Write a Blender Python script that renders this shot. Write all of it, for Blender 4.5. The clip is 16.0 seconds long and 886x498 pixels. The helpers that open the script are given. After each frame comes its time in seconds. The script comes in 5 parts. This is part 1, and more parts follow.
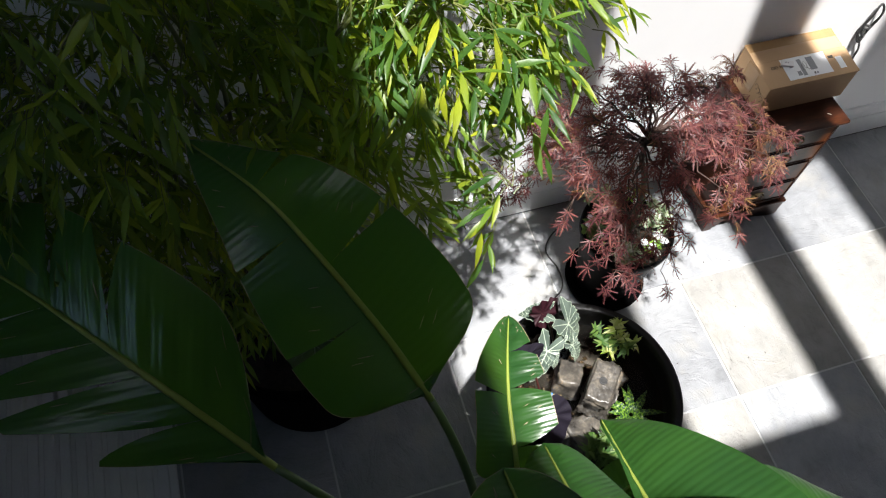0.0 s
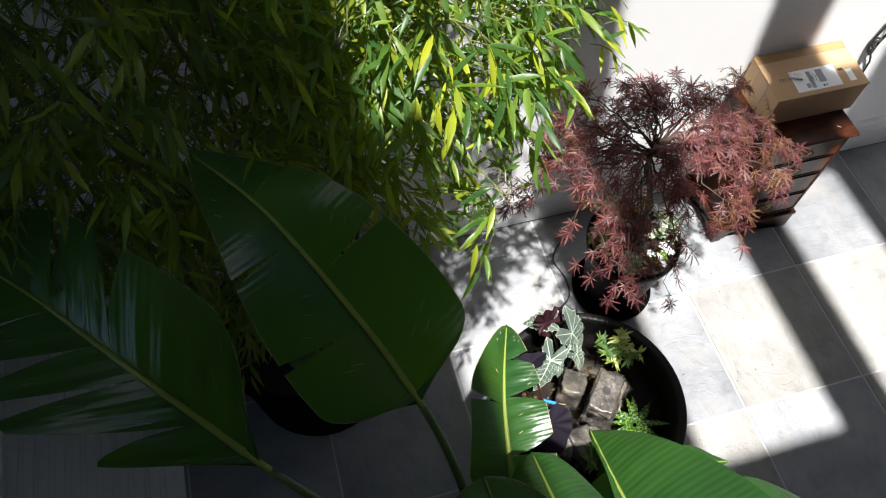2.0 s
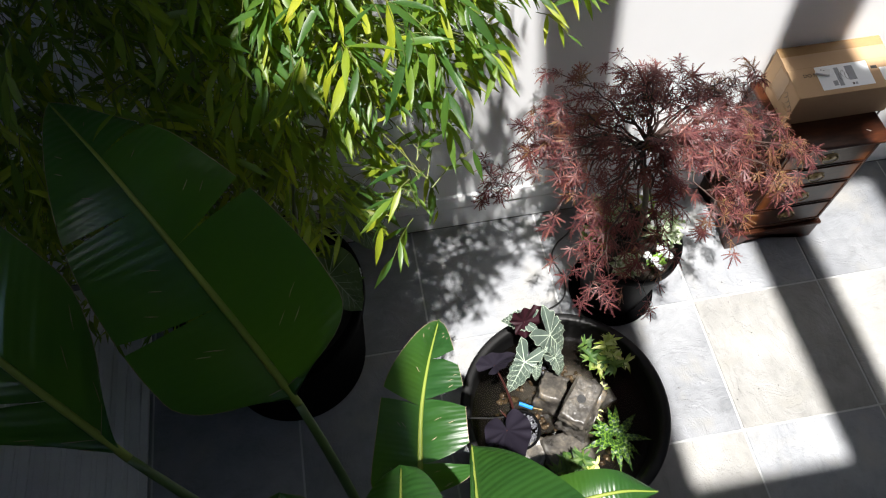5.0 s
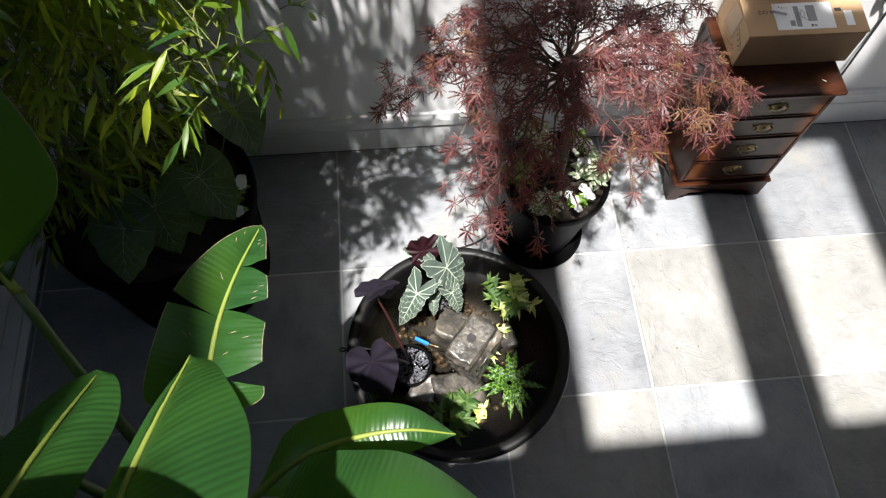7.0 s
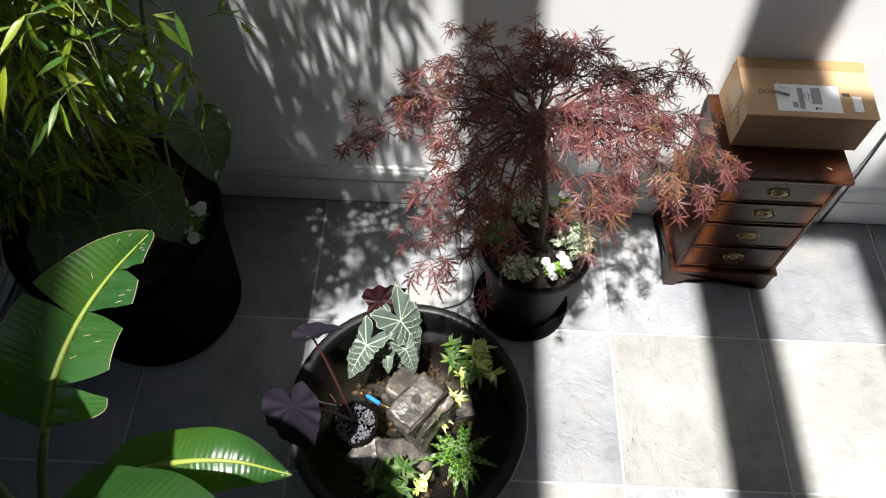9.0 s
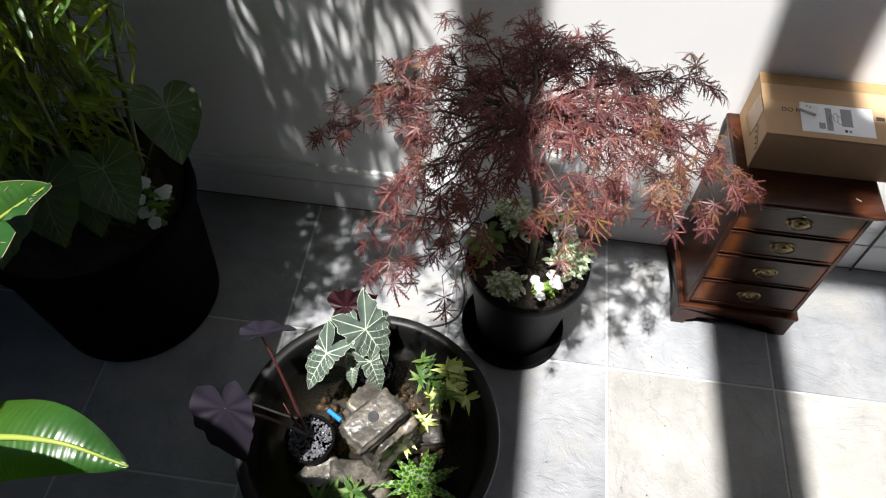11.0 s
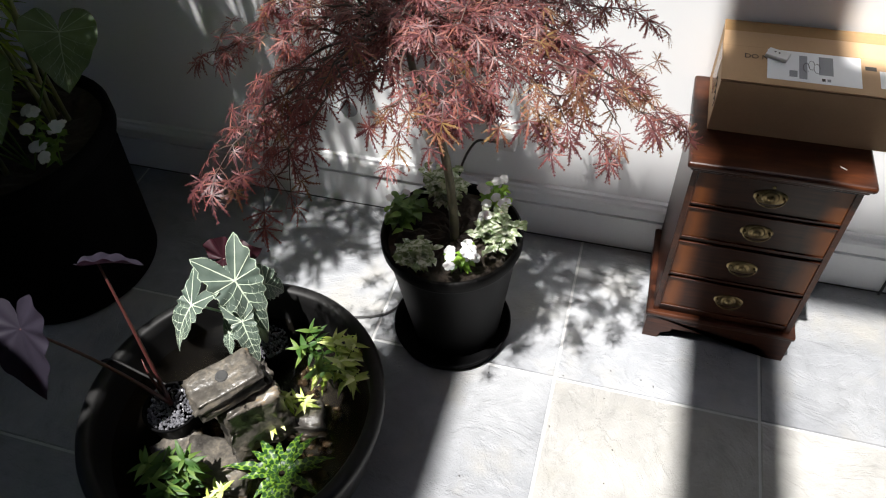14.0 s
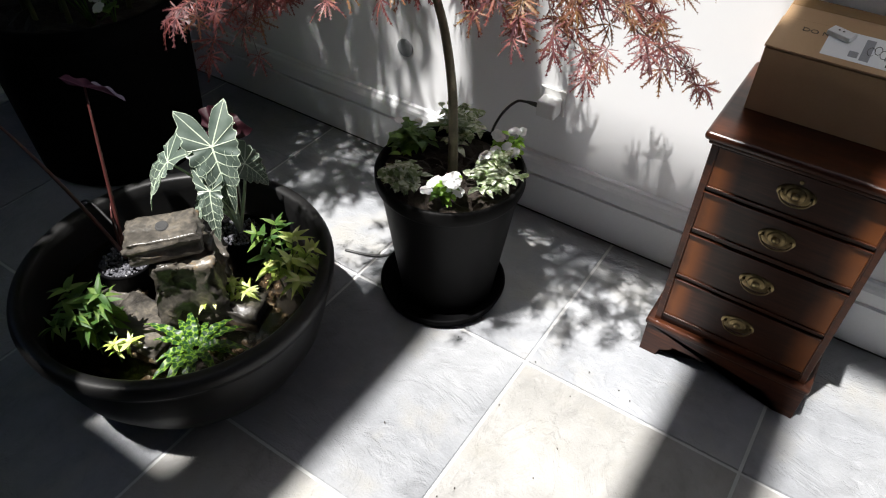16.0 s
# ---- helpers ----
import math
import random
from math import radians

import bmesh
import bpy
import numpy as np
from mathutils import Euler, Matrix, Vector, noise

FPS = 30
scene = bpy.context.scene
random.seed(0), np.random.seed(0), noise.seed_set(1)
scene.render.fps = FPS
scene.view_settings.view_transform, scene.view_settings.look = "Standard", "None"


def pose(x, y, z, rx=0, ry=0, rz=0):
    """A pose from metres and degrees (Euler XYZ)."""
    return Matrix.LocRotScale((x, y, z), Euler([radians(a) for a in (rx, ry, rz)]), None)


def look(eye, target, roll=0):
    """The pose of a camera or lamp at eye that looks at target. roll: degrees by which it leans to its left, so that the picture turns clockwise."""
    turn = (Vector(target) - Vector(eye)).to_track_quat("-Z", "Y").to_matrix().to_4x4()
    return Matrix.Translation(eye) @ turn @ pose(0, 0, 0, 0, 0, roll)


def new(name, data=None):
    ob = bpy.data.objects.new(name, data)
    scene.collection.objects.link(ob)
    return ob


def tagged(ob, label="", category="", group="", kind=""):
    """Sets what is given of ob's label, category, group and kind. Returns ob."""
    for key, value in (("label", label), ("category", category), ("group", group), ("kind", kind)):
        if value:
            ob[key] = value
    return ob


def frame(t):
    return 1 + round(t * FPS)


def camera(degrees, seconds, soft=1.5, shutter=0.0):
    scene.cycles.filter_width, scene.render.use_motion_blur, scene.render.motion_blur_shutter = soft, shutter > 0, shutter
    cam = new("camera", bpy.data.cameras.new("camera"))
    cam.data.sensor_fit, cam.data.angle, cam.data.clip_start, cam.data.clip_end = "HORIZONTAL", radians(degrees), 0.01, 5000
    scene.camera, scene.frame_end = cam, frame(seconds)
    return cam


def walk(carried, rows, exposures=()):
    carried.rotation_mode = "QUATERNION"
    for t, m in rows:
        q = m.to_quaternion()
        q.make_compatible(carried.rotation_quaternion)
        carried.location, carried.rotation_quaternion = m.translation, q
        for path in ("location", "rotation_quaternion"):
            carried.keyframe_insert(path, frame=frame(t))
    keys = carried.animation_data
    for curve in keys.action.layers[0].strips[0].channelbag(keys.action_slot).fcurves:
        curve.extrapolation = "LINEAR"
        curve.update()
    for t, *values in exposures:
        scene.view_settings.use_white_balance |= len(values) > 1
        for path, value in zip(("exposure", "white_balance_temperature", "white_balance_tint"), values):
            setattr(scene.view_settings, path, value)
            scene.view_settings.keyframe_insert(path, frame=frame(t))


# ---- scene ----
cam = camera(63.9, 16.0, 1.15)
PATH = [
    (0, (-0.484, -1.182, 3.015), (-0.126, -0.229, 1.294), 4.3),
    (0.5, (-0.485, -1.178, 3.024), (-0.138, -0.253, 1.285), 3.6),
    (1, (-0.475, -1.183, 3.033), (-0.16, -0.238, 1.298), 1.0),
    (1.5, (-0.453, -1.192, 3.034), (-0.145, -0.225, 1.311), 0.9),
    (2, (-0.446, -1.198, 3.041), (-0.128, -0.218, 1.326), 2.8),
    (2.5, (-0.44, -1.185, 3.033), (-0.122, -0.218, 1.312), 3.4),
    (3, (-0.421, -1.174, 3.042), (-0.123, -0.208, 1.316), 2.3),
    (3.5, (-0.373, -1.204, 3.036), (-0.092, -0.161, 1.353), 2.8),
    (4, (-0.278, -1.205, 3.031), (-0.015, -0.244, 1.297), 3.9),
    (4.2, (-0.254, -1.197, 3.013), (0.012, -0.212, 1.293), 2.7),
    (6.3, (0.103, -1.207, 2.814), (0.111, -0.349, 1.008), -4.3),
    (6.5, (0.15, -1.215, 2.824), (0.159, -0.411, 0.992), -4.0),
    (7, (0.216, -1.222, 2.712), (0.36, -0.366, 0.91), 4.7),
    (7.5, (0.291, -1.264, 2.708), (0.351, -0.354, 0.928), -0.3),
    (8, (0.334, -1.237, 2.666), (0.37, -0.324, 0.887), -2.6),
    (8.5, (0.391, -1.232, 2.563), (0.459, -0.153, 0.881), 2.6),
    (8.7, (0.443, -1.265, 2.563), (0.487, -0.196, 0.873), 3.0),
    (10.8, (0.685, -1.217, 2.394), (0.54, -0.089, 0.75), 0.2),
    (11, (0.704, -1.224, 2.351), (0.589, -0.072, 0.721), 2.3),
    (11.5, (0.784, -1.192, 2.251), (0.619, 0.015, 0.665), 2.1),
    (12, (0.875, -1.226, 2.207), (0.649, -0.023, 0.625), 1.2),
    (12.5, (0.963, -1.196, 2.187), (0.661, -0.013, 0.603), -5.2),
    (13, (1.049, -1.23, 2.055), (0.704, 0.069, 0.574), -1.5),
    (13.5, (1.167, -1.2, 2.013), (0.778, 0.014, 0.472), -2.3),
    (14, (1.271, -1.204, 1.91), (0.841, 0.068, 0.428), -3.8),
    (14.2, (1.34, -1.19, 1.895), (0.835, 0.131, 0.481), -3.4),
    (14.5, (1.402, -1.192, 1.844), (0.792, 0.007, 0.364), -7.8),
    (15, (1.471, -1.174, 1.77), (0.753, 0.024, 0.339), -8.7),
    (15.5, (1.54, -1.216, 1.721), (0.88, 0.027, 0.301), -2.1),
    (16, (1.675, -1.168, 1.583), (0.879, 0.056, 0.216), 1.3),
]
walk(cam, [(t, look(eye, target, roll)) for t, eye, target, roll in PATH], ((0, 1.56), (4.2, 1.50), (7.5, 1.44), (16, 1.45)))

# ---- world, sun and exposure ----
SUN_WAY = Vector((0.112, 0.26, -1.0)).normalized()
world = bpy.data.worlds.new("world")
scene.world = world
world.use_nodes = True
wn = world.node_tree
sky = wn.nodes.new("ShaderNodeTexSky")
sky.sky_type = "NISHITA"
sky.sun_disc = False
sky.sun_elevation = math.asin(-SUN_WAY.z)
sky.sun_rotation = math.atan2(-SUN_WAY.x, -SUN_WAY.y)
wn.links.new(sky.outputs["Color"], wn.nodes["Background"].inputs["Color"])
wn.nodes["Background"].inputs["Strength"].default_value = 0.094
sun = new("sun", bpy.data.lights.new("sun", "SUN"))
sun.data.energy, sun.data.angle, sun.data.color = 4.6, radians(0.8), (1.0, 0.97, 0.935)
sun.matrix_world = look((0, 0, 8), Vector((0, 0, 8)) + SUN_WAY)


# ---- materials ----
def shader(name):
    m = bpy.data.materials.new(name)
    m.use_nodes = True
    return m, m.node_tree, m.node_tree.nodes["Principled BSDF"]


def noise_at(nt, vec, scale, detail=4.0, rough=0.55):
    n = nt.nodes.new("ShaderNodeTexNoise")
    n.inputs["Scale"].default_value, n.inputs["Detail"].default_value, n.inputs["Roughness"].default_value = scale, detail, rough
    if vec is not None:
        nt.links.new(vec, n.inputs["Vector"])
    return n


def ramp_of(nt, fac, stops):
    r = nt.nodes.new("ShaderNodeValToRGB")
    el = r.color_ramp.elements
    while len(el) < len(stops):
        el.new(0.5)
    for e, (p, c) in zip(el, stops):
        e.position, e.color = p, (*c, 1)
    nt.links.new(fac, r.inputs["Fac"])
    return r


def mixed(nt, fac, a, b, mode="MIX"):
    n = nt.nodes.new("ShaderNodeMix")
    n.data_type, n.blend_type = "RGBA", mode
    for value, socket in ((fac, n.inputs[0]), (a, n.inputs[6]), (b, n.inputs[7])):
        if hasattr(value, "is_output"):
            nt.links.new(value, socket)
        elif isinstance(value, tuple):
            socket.default_value = (*value, 1)
        else:
            socket.default_value = value
    return n.outputs[2]


def bumped(nt, bsdf, height, strength, distance):
    b = nt.nodes.new("ShaderNodeBump")
    b.inputs["Strength"].default_value, b.inputs["Distance"].default_value = strength, distance
    nt.links.new(height, b.inputs["Height"])
    nt.links.new(b.outputs["Normal"], bsdf.inputs["Normal"])
    return b


def coords(nt, kind="Object"):
    return nt.nodes.new("ShaderNodeTexCoord").outputs[kind]


def plain(name, stops, scale=20.0, fine=180.0, rough=(0.4, 0.6), bump=0.2, depth=0.001, metal=0.0, spec=0.5):
    """A surface with stains at one scale, grain at another and a matching relief."""
    m, nt, b = shader(name)
    c = coords(nt)
    big, small = noise_at(nt, c, scale, 5), noise_at(nt, c, fine, 3)
    f = nt.nodes.new("ShaderNodeMath")
    f.operation = "MULTIPLY_ADD"
    nt.links.new(small.outputs["Fac"], f.inputs[0])
    f.inputs[1].default_value = 0.35
    nt.links.new(big.outputs["Fac"], f.inputs[2])
    s = nt.nodes.new("ShaderNodeMath")
    s.operation = "SUBTRACT"
    s.inputs[1].default_value = 0.175
    nt.links.new(f.outputs[0], s.inputs[0])
    r = ramp_of(nt, s.outputs[0], stops)
    nt.links.new(r.outputs["Color"], b.inputs["Base Color"])
    mr = nt.nodes.new("ShaderNodeMapRange")
    mr.inputs["To Min"].default_value, mr.inputs["To Max"].default_value = rough
    nt.links.new(big.outputs["Fac"], mr.inputs["Value"])
    nt.links.new(mr.outputs["Result"], b.inputs["Roughness"])
    b.inputs["Metallic"].default_value = metal
    b.inputs["Specular IOR Level"].default_value = spec
    bumped(nt, b, f.outputs[0], bump, depth)
    return m


def leafy(name, stops, scale=6.0, rough=0.4, through_part=0.3, through_tint=(0.5, 0.8, 0.1), veins=0.0, spread=1.0, spec=0.5):
    """Leaf tissue: colour differs from leaf to leaf and over each blade, some light passes through."""
    m, nt, b = shader(name)
    geo = nt.nodes.new("ShaderNodeNewGeometry")
    n = noise_at(nt, coords(nt), scale, 3)
    a = nt.nodes.new("ShaderNodeMath")
    a.operation = "MULTIPLY_ADD"
    nt.links.new(geo.outputs["Random Per Island"], a.inputs[0])
    a.inputs[1].default_value = 0.6 * spread
    s = nt.nodes.new("ShaderNodeMath")
    s.operation = "MULTIPLY"
    nt.links.new(n.outputs["Fac"], s.inputs[0])
    s.inputs[1].default_value = 1.0 - 0.6 * spread
    nt.links.new(s.outputs[0], a.inputs[2])
    r = ramp_of(nt, a.outputs[0], stops)
    nt.links.new(r.outputs["Color"], b.inputs["Base Color"])
    b.inputs["Roughness"].default_value = rough
    b.inputs["Specular IOR Level"].default_value = spec
    fine = noise_at(nt, coords(nt), 90, 3)
    if veins:
        uv = coords(nt, "UV")
        w = nt.nodes.new("ShaderNodeTexWave")
        w.inputs["Scale"].default_value, w.inputs["Distortion"].default_value = veins, 1.6
        w.inputs["Detail"].default_value = 2.5
        nt.links.new(uv, w.inputs["Vector"])
        bumped(nt, b, w.outputs["Fac"], 0.13, 0.004)
    else:
        bumped(nt, b, fine.outputs["Fac"], 0.25, 0.001)
    t = nt.nodes.new("ShaderNodeBsdfTranslucent")
    nt.links.new(mixed(nt, 0.55, r.outputs["Color"], through_tint), t.inputs["Color"])
    mix = nt.nodes.new("ShaderNodeMixShader")
    mix.inputs[0].default_value = through_part
    nt.links.new(b.outputs[0], mix.inputs[1])
    nt.links.new(t.outputs[0], mix.inputs[2])
    nt.links.new(mix.outputs[0], nt.nodes["Material Output"].inputs["Surface"])
    return m


def slate(name, dark, mid, light, warm):
    m, nt, b = shader(name)
    info = nt.nodes.new("ShaderNodeObjectInfo")
    shift = nt.nodes.new("ShaderNodeVectorMath")
    shift.operation = "MULTIPLY_ADD"
    comb = nt.nodes.new("ShaderNodeCombineXYZ")
    for k in range(3):
        nt.links.new(info.outputs["Random"], comb.inputs[k])
    nt.links.new(comb.outputs[0], shift.inputs[0])
    shift.inputs[1].default_value = (37.0, 53.0, 11.0)
    nt.links.new(coords(nt), shift.inputs[2])
    v = shift.outputs[0]
    big, mid_n, fine = noise_at(nt, v, 2.6, 5, 0.6), noise_at(nt, v, 11, 6, 0.62), noise_at(nt, v, 150, 3)
    drawn = nt.nodes.new("ShaderNodeMapping")
    drawn.inputs["Scale"].default_value = (1.0, 1.35, 1.0)
    nt.links.new(v, drawn.inputs["Vector"])
    streak = noise_at(nt, drawn.outputs[0], 9.0, 7, 0.68)
    streak.inputs["Distortion"].default_value = 0.5
    r = ramp_of(nt, big.outputs["Fac"], ((0.25, dark), (0.5, mid), (0.75, light)))
    # tone follows the relief noise, painting in the shading of its ridges
    r2 = ramp_of(nt, streak.outputs["Fac"], ((0.28, (0.70, 0.70, 0.70)), (0.45, (0.95, 0.95, 0.95)), (0.7, (1.12, 1.12, 1.12))))
    c = mixed(nt, 0.85, r.outputs["Color"], r2.outputs["Color"], "MULTIPLY")
    rust = ramp_of(nt, noise_at(nt, v, 5.5, 5).outputs["Fac"], ((0.52, (0, 0, 0)), (0.72, (1, 1, 1))))
    c = mixed(nt, rust.outputs["Color"], c, warm)
    hsv = nt.nodes.new("ShaderNodeHueSaturation")
    mr = nt.nodes.new("ShaderNodeMapRange")
    mr.inputs["To Min"].default_value, mr.inputs["To Max"].default_value = 0.86, 1.12
    nt.links.new(info.outputs["Random"], mr.inputs["Value"])
    nt.links.new(mr.outputs["Result"], hsv.inputs["Value"])
    nt.links.new(c, hsv.inputs["Color"])
    nt.links.new(hsv.outputs["Color"], b.inputs["Base Color"])
    # riven layers: broad terraces with sharp scarps, soft swells, faint grain
    slow = noise_at(nt, drawn.outputs[0], 3.6, 7, 0.60)
    slow.inputs["Distortion"].default_value = 0.7
    steps = [(p + e, (h + 0.25 * (e > 0),) * 3) for p, h in ((0.30, 0.0), (0.43, 0.25), (0.54, 0.5), (0.66, 0.75)) for e in (0.0, 0.045)]
    terraces = ramp_of(nt, slow.outputs["Fac"], steps)
    st = nt.nodes.new("ShaderNodeMath")
    st.operation = "MULTIPLY"
    st.inputs[1].default_value = 0.135
    nt.links.new(terraces.outputs["Color"], st.inputs[0])
    add = nt.nodes.new("ShaderNodeMath")
    add.operation = "MULTIPLY_ADD"
    nt.links.new(streak.outputs["Fac"], add.inputs[0])
    add.inputs[1].default_value = 0.085
    nt.links.new(st.outputs[0], add.inputs[2])
    add2 = nt.nodes.new("ShaderNodeMath")
    add2.operation = "MULTIPLY_ADD"
    nt.links.new(fine.outputs["Fac"], add2.inputs[0])
    add2.inputs[1].default_value = 0.030
    nt.links.new(add.outputs[0], add2.inputs[2])
    bumped(nt, b, add2.outputs[0], 1.0, 0.040)
    rr = nt.nodes.new("ShaderNodeMapRange")
    rr.inputs["To Min"].default_value, rr.inputs["To Max"].default_value = 0.42, 0.7
    nt.links.new(mid_n.outputs["Fac"], rr.inputs["Value"])
    nt.links.new(rr.outputs["Result"], b.inputs["Roughness"])
    return m


def wood(name, dark, mid, light, rough=0.28, ends=None):
    """Polished wood; ends: a lighter colour that fades in towards both ends of the board."""
    m, nt, b = shader(name)
    mp = nt.nodes.new("ShaderNodeMapping")
    mp.inputs["Scale"].default_value = (3.0, 14.0, 40.0)
    nt.links.new(coords(nt), mp.inputs["Vector"])
    grain = noise_at(nt, mp.outputs[0], 3.0, 7, 0.65)
    flame = noise_at(nt, coords(nt), 9, 3)
    r = ramp_of(nt, grain.outputs["Fac"], ((0.3, dark), (0.52, mid), (0.75, light)))
    c = r.outputs["Color"]
    if ends:
        xyz = nt.nodes.new("ShaderNodeSeparateXYZ")
        nt.links.new(coords(nt, "Generated"), xyz.inputs[0])
        wob = nt.nodes.new("ShaderNodeMath")
        wob.operation = "MULTIPLY_ADD"
        nt.links.new(flame.outputs["Fac"], wob.inputs[0])
        wob.inputs[1].default_value = 0.10
        nt.links.new(xyz.outputs[0], wob.inputs[2])
        part_of = ramp_of(nt, wob.outputs[0], ((0.07, (0.55, 0.55, 0.55)), (0.11, (1, 1, 1)), (0.14, (0.8, 0.8, 0.8)), (0.22, (0, 0, 0)), (0.87, (0, 0, 0)), (0.96, (0.8, 0.8, 0.8)), (0.99, (1, 1, 1))))
        c = mixed(nt, part_of.outputs["Color"], c, ends)
    r2 = ramp_of(nt, flame.outputs["Fac"], ((0.3, (0.6, 0.6, 0.6)), (0.7, (1.1, 1.1, 1.1))))
    nt.links.new(mixed(nt, 0.8, c, r2.outputs["Color"], "MULTIPLY"), b.inputs["Base Color"])
    b.inputs["Roughness"].default_value = rough
    b.inputs["Coat Weight"].default_value, b.inputs["Coat Roughness"].default_value = 0.05, 0.16
    b.inputs["Specular IOR Level"].default_value = 0.28
    bumped(nt, b, grain.outputs["Fac"], 0.05, 0.0006)
    return m


WALL = plain("wall_paint", ((0.2, (0.82, 0.83, 0.845)), (0.8, (0.88, 0.88, 0.89))), 1.6, 240, (0.55, 0.75), 0.05, 0.0008)
# near-black on unseen walls, so they return little light
UNSEEN_DARK_WALL = plain("unseen_dark_wall", ((0.2, (0.07, 0.07, 0.072)), (0.8, (0.10, 0.10, 0.102))), 1.6, 240, (0.55, 0.75), 0.05, 0.0008)
GREY_DISC = plain("grey_disc", ((0.2, (0.24, 0.25, 0.26)), (0.8, (0.32, 0.33, 0.34))), 20, 200, (0.3, 0.4), 0.03)
TRIM = plain("trim_paint", ((0.2, (0.76, 0.775, 0.79)), (0.8, (0.84, 0.85, 0.86))), 3.0, 120, (0.25, 0.4), 0.05, 0.0006)
# grey, so the unseen ceiling bounces little light
CEILING = plain("unseen_ceiling_grey", ((0.2, (0.20, 0.20, 0.20)), (0.8, (0.26, 0.26, 0.255))), 1.2, 200, (0.7, 0.8), 0.05)
# near-black stands for the shade in the skirting joint and outlet hole
GAP = plain("joint_and_hole_shade", ((0.2, (0.02, 0.02, 0.02)), (0.8, (0.04, 0.04, 0.04))), 30, 200, (0.8, 0.9))
SLATE = slate("grey_slate", (0.148, 0.156, 0.170), (0.212, 0.220, 0.233), (0.285, 0.293, 0.304), (0.242, 0.239, 0.227))
SAND = slate("buff_slate", (0.170, 0.167, 0.160), (0.228, 0.225, 0.215), (0.292, 0.288, 0.276), (0.228, 0.221, 0.200))
GROUT = plain("grout", ((0.2, (0.34, 0.345, 0.345)), (0.8, (0.46, 0.46, 0.455))), 8, 300, (0.8, 0.9), 0.3)
DECK = plain("ribbed_grey_board", ((0.2, (0.66, 0.655, 0.64)), (0.8, (0.80, 0.795, 0.775))), 4, 90, (0.6, 0.8), 0.2)
MAHOGANY = wood("mahogany", (0.018, 0.0056, 0.0028), (0.042, 0.0125, 0.0054), (0.080, 0.025, 0.009), 0.30)
DRAWER_FRONT = wood("mahogany_amber_ends", (0.018, 0.0060, 0.0032), (0.034, 0.0110, 0.0054), (0.060, 0.020, 0.009), 0.30, ends=(0.145, 0.044, 0.010))
BRASS = plain("aged_brass", ((0.2, (0.10, 0.075, 0.036)), (0.8, (0.30, 0.23, 0.12))), 60, 300, (0.24, 0.45), 0.1, 0.0004, 1.0)
CARD = plain("cardboard", ((0.2, (0.40, 0.255, 0.135)), (0.8, (0.49, 0.32, 0.18))), 5, 220, (0.65, 0.8), 0.15, 0.0006)
CARD_EDGE = plain("cardboard_edge", ((0.2, (0.24, 0.14, 0.07)), (0.8, (0.34, 0.21, 0.11))), 30, 200, (0.8, 0.9))
TAPE = plain("brown_tape", ((0.2, (0.30, 0.18, 0.08)), (0.8, (0.37, 0.23, 0.11))), 6, 90, (0.16, 0.3), 0.1)
PAPER = plain("label_paper", ((0.2, (0.78, 0.80, 0.82)), (0.8, (0.84, 0.85, 0.86))), 20, 300, (0.45, 0.6), 0.05)
INK = plain("black_ink", ((0.2, (0.03, 0.025, 0.02)), (0.8, (0.06, 0.05, 0.04))), 60, 300, (0.6, 0.7))
GREY_INK = plain("grey_print", ((0.2, (0.20, 0.21, 0.23)), (0.8, (0.36, 0.37, 0.39))), 500, 900, (0.6, 0.7))
BLACK_PLASTIC = plain("black_plastic", ((0.2, (0.002, 0.002, 0.0022)), (0.8, (0.005, 0.005, 0.0054))), 7, 160, (0.5, 0.7), 0.2, 0.001, spec=0.02)
DULL_PLASTIC = plain("dull_black_resin", ((0.2, (0.002, 0.002, 0.0022)), (0.8, (0.0075, 0.0072, 0.007))), 5, 120, (0.45, 0.65), 0.25, 0.0012, spec=0.08)
BOWL_RESIN = plain("black_bowl_resin", ((0.2, (0.003, 0.003, 0.0032)), (0.8, (0.010, 0.0098, 0.0098))), 6, 110, (0.36, 0.55), 0.3, 0.0012, spec=0.28)
RUBBER = plain("black_cable", ((0.2, (0.012, 0.012, 0.012)), (0.8, (0.03, 0.03, 0.03))), 50, 300, (0.4, 0.5))
WHITE_PLASTIC = plain("white_plastic", ((0.2, (0.70, 0.70, 0.69)), (0.8, (0.80, 0.80, 0.79))), 20, 200, (0.3, 0.4), 0.03)
SOIL = plain("dark_compost", ((0.25, (0.006, 0.004, 0.003)), (0.75, (0.035, 0.024, 0.016))), 60, 260, (0.85, 0.95), 0.9, 0.006)
STONE = plain("wet_brown_stone", ((0.28, (0.022, 0.020, 0.018)), (0.48, (0.062, 0.056, 0.048)), (0.62, (0.122, 0.106, 0.084)), (0.78, (0.23, 0.145, 0.06))), 13, 95, (0.16, 0.52), 0.7, 0.006)
PEBBLE = plain("river_pebble", ((0.25, (0.03, 0.023, 0.017)), (0.75, (0.12, 0.09, 0.06))), 25, 200, (0.15, 0.4), 0.3)
GRAVEL = plain("black_gravel", ((0.25, (0.02, 0.02, 0.023)), (0.75, (0.17, 0.17, 0.19))), 90, 400, (0.12, 0.3), 0.4)
BLUE = plain("blue_hose", ((0.2, (0.01, 0.13, 0.45)), (0.8, (0.02, 0.22, 0.62))), 40, 200, (0.3, 0.4))
BARK = plain("maple_bark", ((0.2, (0.075, 0.066, 0.043)), (0.8, (0.18, 0.16, 0.105))), 30, 160, (0.6, 0.8), 0.5, 0.002)
